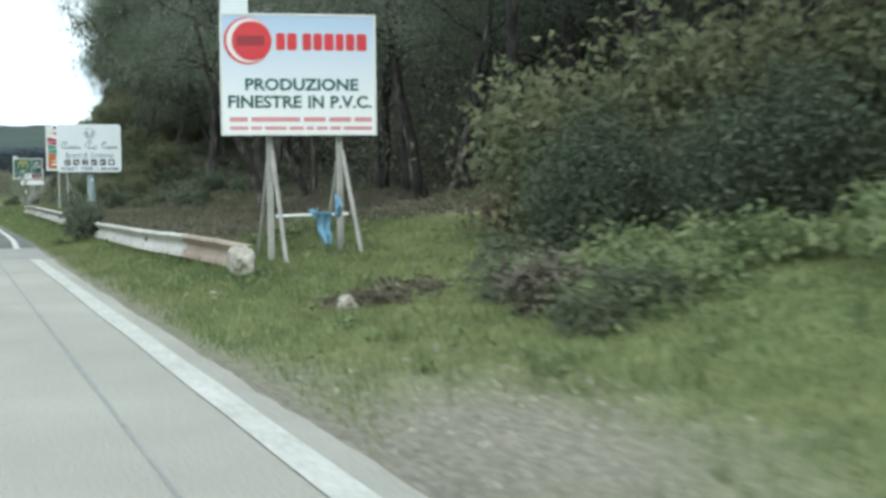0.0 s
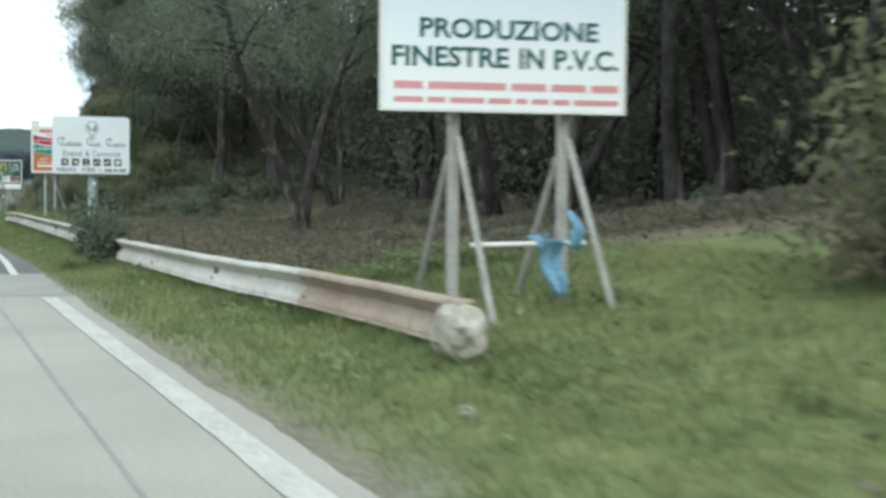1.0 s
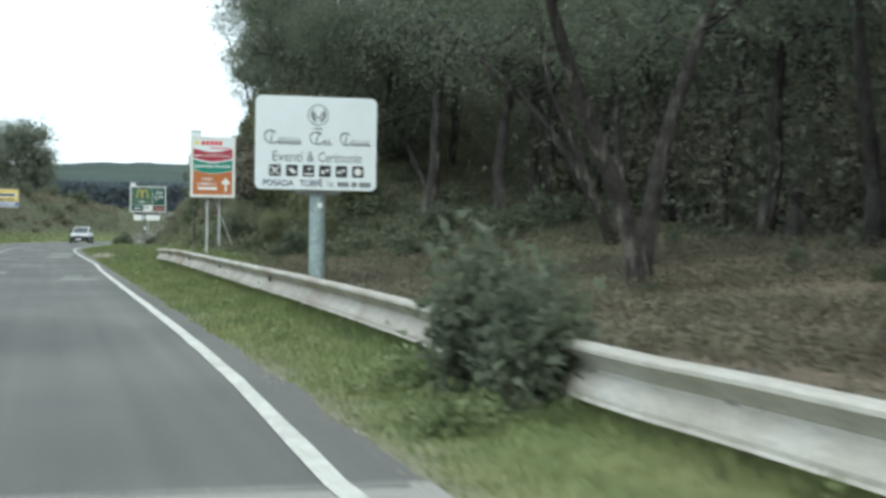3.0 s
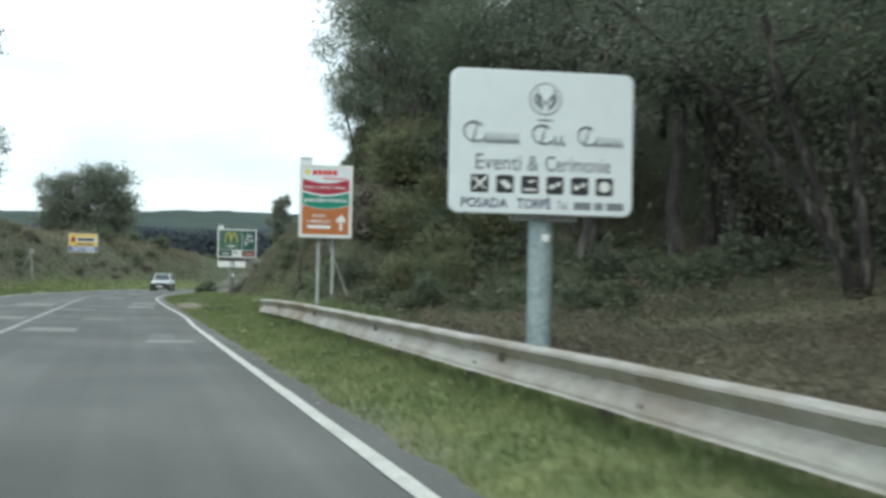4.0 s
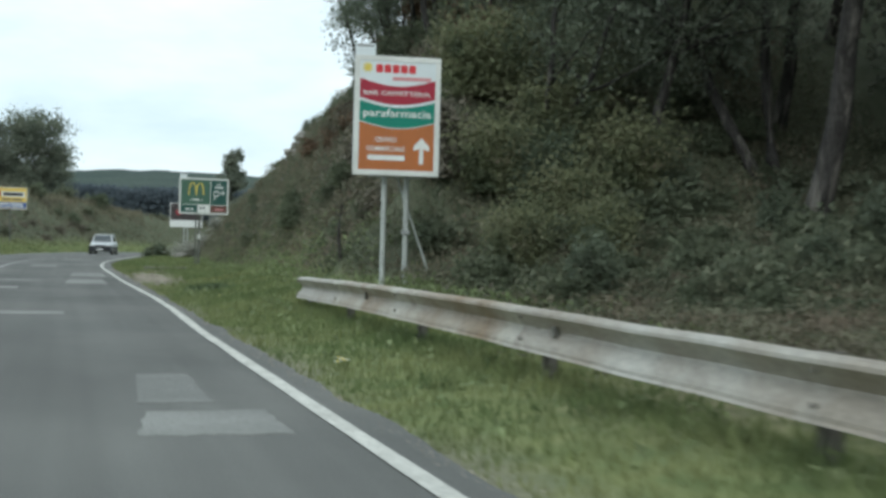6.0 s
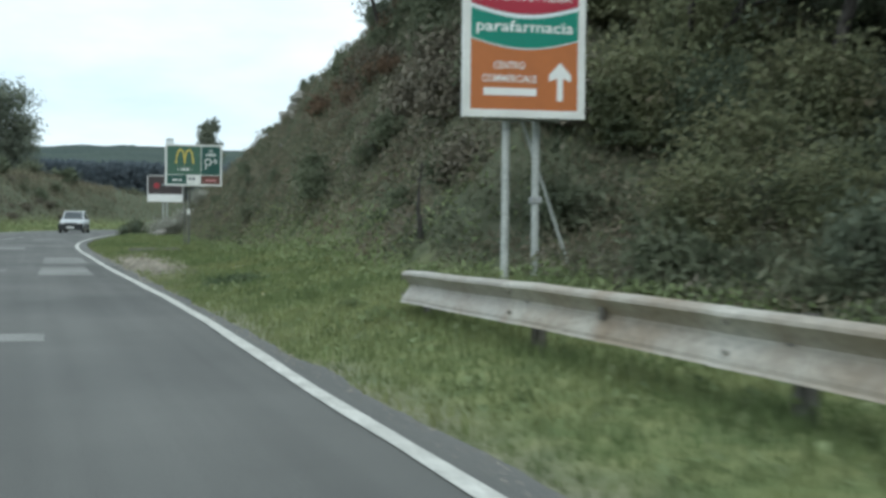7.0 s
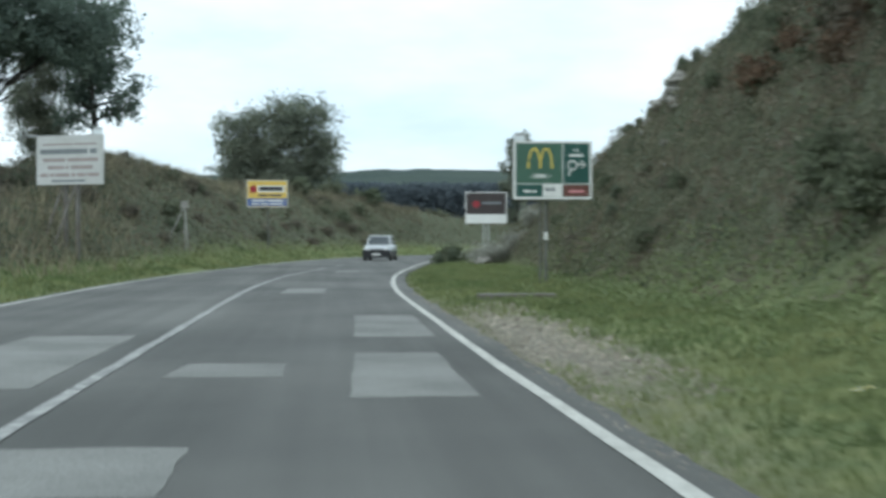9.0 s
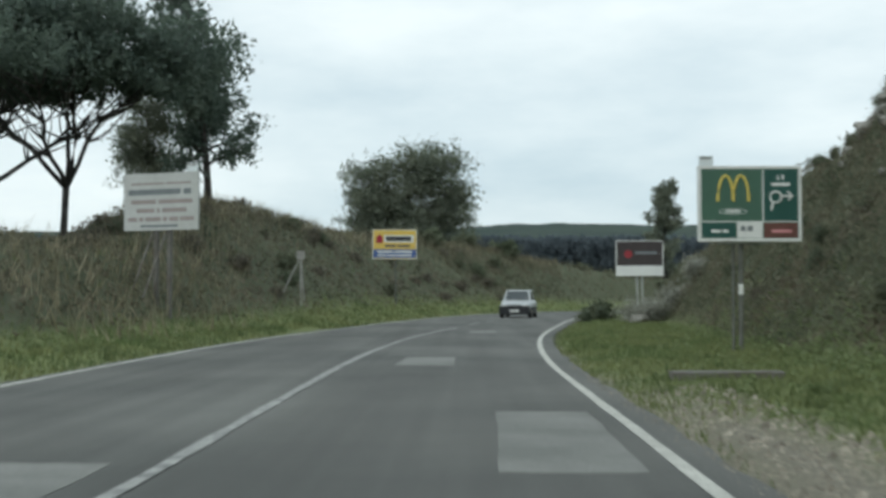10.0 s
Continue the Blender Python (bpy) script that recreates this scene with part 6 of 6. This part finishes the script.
# darker tufts in the verge
c = np.concatenate([scatter(520, 2.5, 6.5, 3, 62, weeds), scatter(460, 2.5, 8.0, 62, 110, weeds), scatter(300, -9, -6, 92, 130, weeds)])
c = np.repeat(c, 16, 0) + gen.normal(size=(len(c) * 16, 3)) * [0.07, 0.07, 0.0]
v, f = blades(c, 0.13, 0.009, gen, 0.9)
tagged(raw("tall_grass", v, f, "grass_dark"), "darker tufts of longer grass in the verge", "grass", kind="stuff")
# taller grass left standing along the rail
ry = gen.uniform(14, 62, 9000)
rx = np.interp(ry, [p[1] for p in RAIL], [p[0] for p in RAIL]) + gen.normal(size=9000) * 0.13 + 0.05
v, f = blades(np.stack([rx, ry, land(rx, ry)[0]], 1), 0.13, 0.009, gen, 0.8)
tagged(raw("tall_grass", v, f, "grass"), "uncut grass tufts along the foot of the rail", "grass", kind="stuff")


# thin tufts reaching over the crumbling edge of the road
def edging(u, run, dirt, litter, scrub):
    return np.exp(-((u - HALF - 0.47) / 0.14) ** 2) * np.clip(0.45 + 0.5 * np.sin(run * 2.3) * np.sin(run * 0.7 + 1), 0, 1) * (np.abs(run - 79) > 5)


c = scatter(60000, 1.5, 4.6, 1, 110, edging)
v, f = blades(c + gen.normal(size=c.shape) * [0.03, 0.03, 0.0], 0.055, 0.006, gen, 1.2)
tagged(raw("edge_grass", v, f, "grass"), "thin grass creeping over the road's edge", "grass", kind="stuff")


def flower(x, y, h):
    """A small white daisy: stem, petals round a yellow eye."""
    ob = thing("white_flower", x, y, ground_z(x, y), "small white daisy standing in the verge", "flower", group="white flowers in the verge")
    part("stem", tube_bm([(0, 0, -0.03), (0.005, 0, h * 0.6), (0, 0, h)], [0.004, 0.003, 0.003], 5), "grass", ob)
    verts, faces = [], []
    for k in range(11):
        a = math.tau * k / 11
        for r, da, dz in ((0.008, 0, 0.0), (0.03, -0.2, 0.006), (0.04, 0, 0.004), (0.03, 0.2, 0.006)):
            verts.append((r * math.cos(a + da), r * math.sin(a + da), h + dz))
        faces.append((4 * k, 4 * k + 1, 4 * k + 2, 4 * k + 3))
    raw("petals", verts, faces, "sign_rim", ob)
    bm = bmesh.new()
    bmesh.ops.create_icosphere(bm, subdivisions=1, radius=0.011, matrix=pose(0, 0, h + 0.003))
    part("eye", bm, "yellow", ob)


for x, y, h in ((2.35, 53.2, 0.1), (2.39, 53.25, 0.08), (2.36, 52.94, 0.1), (2.30, 52.98, 0.09), (2.33, 52.9, 0.11), (2.7, 65.1, 0.1), (2.74, 65.2, 0.09), (3.45, 71.8, 0.1), (3.52, 71.85, 0.09), (3.38, 71.75, 0.1)):
    flower(x, y, h)

# dry brushwood in the grass
for bx, by, turn in ((3.55, 9.55, 25), (4.15, 10.1, 40)):
    ob = new("brushwood")
    for _ in range(16):
        p = (gen.normal() * 0.28, gen.normal() * 0.16, gen.uniform(0.01, 0.09))
        part("branch", tube_bm(branch_path(gen, p, (gen.normal(), gen.normal() * 0.6, gen.normal() * 0.12), gen.uniform(0.15, 0.45), 3, 0.3), [0.009, 0.007, 0.005, 0.002], 5), "twig", ob)
    c = gen.normal(size=(420, 3)) * [0.3, 0.14, 0.05]
    c[:, 2] = np.abs(c[:, 2]) + 0.02
    v, f = leaves(c, 0.035, 0.5, gen)
    raw("dead_leaves", v, f, "twig", ob)
    ob.matrix_basis = pose(bx, by, ground_z(bx, by), 0, 0, turn)
    tagged(ob, "heap of dry brown cut branches lying in the grass", "brushwood")

# distant belt of woods, its leaves coloured paler and bluer for aerial haze
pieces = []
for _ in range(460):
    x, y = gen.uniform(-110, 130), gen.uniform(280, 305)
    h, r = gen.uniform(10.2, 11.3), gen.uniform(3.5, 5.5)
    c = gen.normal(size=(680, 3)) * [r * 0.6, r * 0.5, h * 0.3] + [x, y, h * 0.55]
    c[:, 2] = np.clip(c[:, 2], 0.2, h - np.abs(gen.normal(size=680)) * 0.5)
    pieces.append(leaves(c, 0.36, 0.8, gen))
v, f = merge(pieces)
tagged(raw("far_woods", v, f, "leaf_far_haze"), "dark belt of woods below the hills, haze put into its leaf colour", "woods", kind="stuff")


# ---- oncoming car ----
def car():
    c = thing("car", 3.0, 139.5, 0.005, "old white hatchback with dark bumpers driving round the bend", "car", -9.0)
    # half outline across: (y along, half width, z) stations from nose to tail
    st = [(-2.0, 0.62, 0.30, 0.62), (-1.93, 0.74, 0.26, 0.72), (-1.3, 0.80, 0.24, 0.84), (-0.75, 0.82, 0.24, 0.90), (0.9, 0.82, 0.24, 0.92), (1.6, 0.80, 0.26, 0.90), (1.9, 0.74, 0.30, 0.86), (1.95, 0.66, 0.36, 0.78)]
    verts, faces = [], []
    for y, w, a, b in st:
        verts += [(-w * 0.93, y, a), (-w, y, a + 0.14), (-w, y, b - 0.14), (-w * 0.9, y, b), (w * 0.9, y, b), (w, y, b - 0.14), (w, y, a + 0.14), (w * 0.93, y, a)]
    for i in range(len(st) - 1):
        for k in range(8):
            faces.append((8 * i + k, 8 * i + (k + 1) % 8, 8 * (i + 1) + (k + 1) % 8, 8 * (i + 1) + k))
    faces += [tuple(range(8))[::-1], tuple(range(8 * (len(st) - 1), 8 * len(st)))]
    body = raw("body", verts, faces, "car_white", c, smooth=False)
    cab = [(-0.85, 0.74, 0.88), (-0.25, 0.61, 1.44), (0.95, 0.61, 1.46), (1.75, 0.70, 0.90)]
    v2 = []
    for y, w, z in cab:
        v2 += [(-w, y, z), (w, y, z)]
    f2 = [(0, 1, 3, 2), (2, 3, 5, 4), (4, 5, 7, 6), (0, 2, 4, 6), (1, 7, 5, 3), (0, 6, 7, 1)]
    part_roof = raw("cabin", v2, f2, "car_white", c)
    raw("windscreen", [(-0.64, -0.82, 0.93), (0.64, -0.82, 0.93), (0.54, -0.30, 1.40), (-0.54, -0.30, 1.40)], [(0, 1, 2, 3)], "car_glass", part_roof)
    for sx in (-1, 1):
        raw("side_window", [(sx * 0.735, -0.62, 0.94), (sx * 0.715, 0.95, 0.96), (sx * 0.63, 0.85, 1.39), (sx * 0.63, -0.2, 1.38)], [(0, 1, 2, 3)], "car_glass", part_roof)
        part("headlight", box_bm(sx * 0.56 - 0.14, sx * 0.56 + 0.14, -2.03, -1.93, 0.615, 0.71, 0.015), "lamp_glass", body, "clear headlight")
        part("side_trim", box_bm(sx * 0.815 - 0.025, sx * 0.815 + 0.025, -0.92, 0.92, 0.22, 0.58, 0.015), "car_dark", body, "dark plastic side cladding")
        part("mirror", box_bm(sx * 0.86 - 0.07, sx * 0.86 + 0.07, -0.62, -0.52, 0.92, 1.03, 0.015), "car_dark", body)
    part("bumper", box_bm(-0.80, 0.80, -2.07, -1.88, 0.18, 0.61, 0.04), "car_dark", body, "dark plastic bumper")
    part("grille", box_bm(-0.38, 0.38, -2.02, -1.95, 0.615, 0.67, 0.01), "car_dark", body, "dark grille")
    part("number_plate", box_bm(-0.24, 0.24, -2.075, -2.055, 0.32, 0.42), "ink_white", body, "white plate")
    for sx in (-1, 1):
        for y in (-1.25, 1.25):
            bm = bmesh.new()
            bmesh.ops.create_cone(bm, cap_ends=True, segments=20, radius1=0.29, radius2=0.29, depth=0.18, matrix=pose(sx * 0.74, y, 0.285, 0, 90, 0))
            wheel = part("wheel", bm, "tyre", c)
            bm = bmesh.new()
            bmesh.ops.create_cone(bm, cap_ends=True, segments=14, radius1=0.18, radius2=0.15, depth=0.05, matrix=pose(sx * 0.82, y, 0.285, 0, 90, 0))
            part("rim", bm, "zinc", wheel)


car()
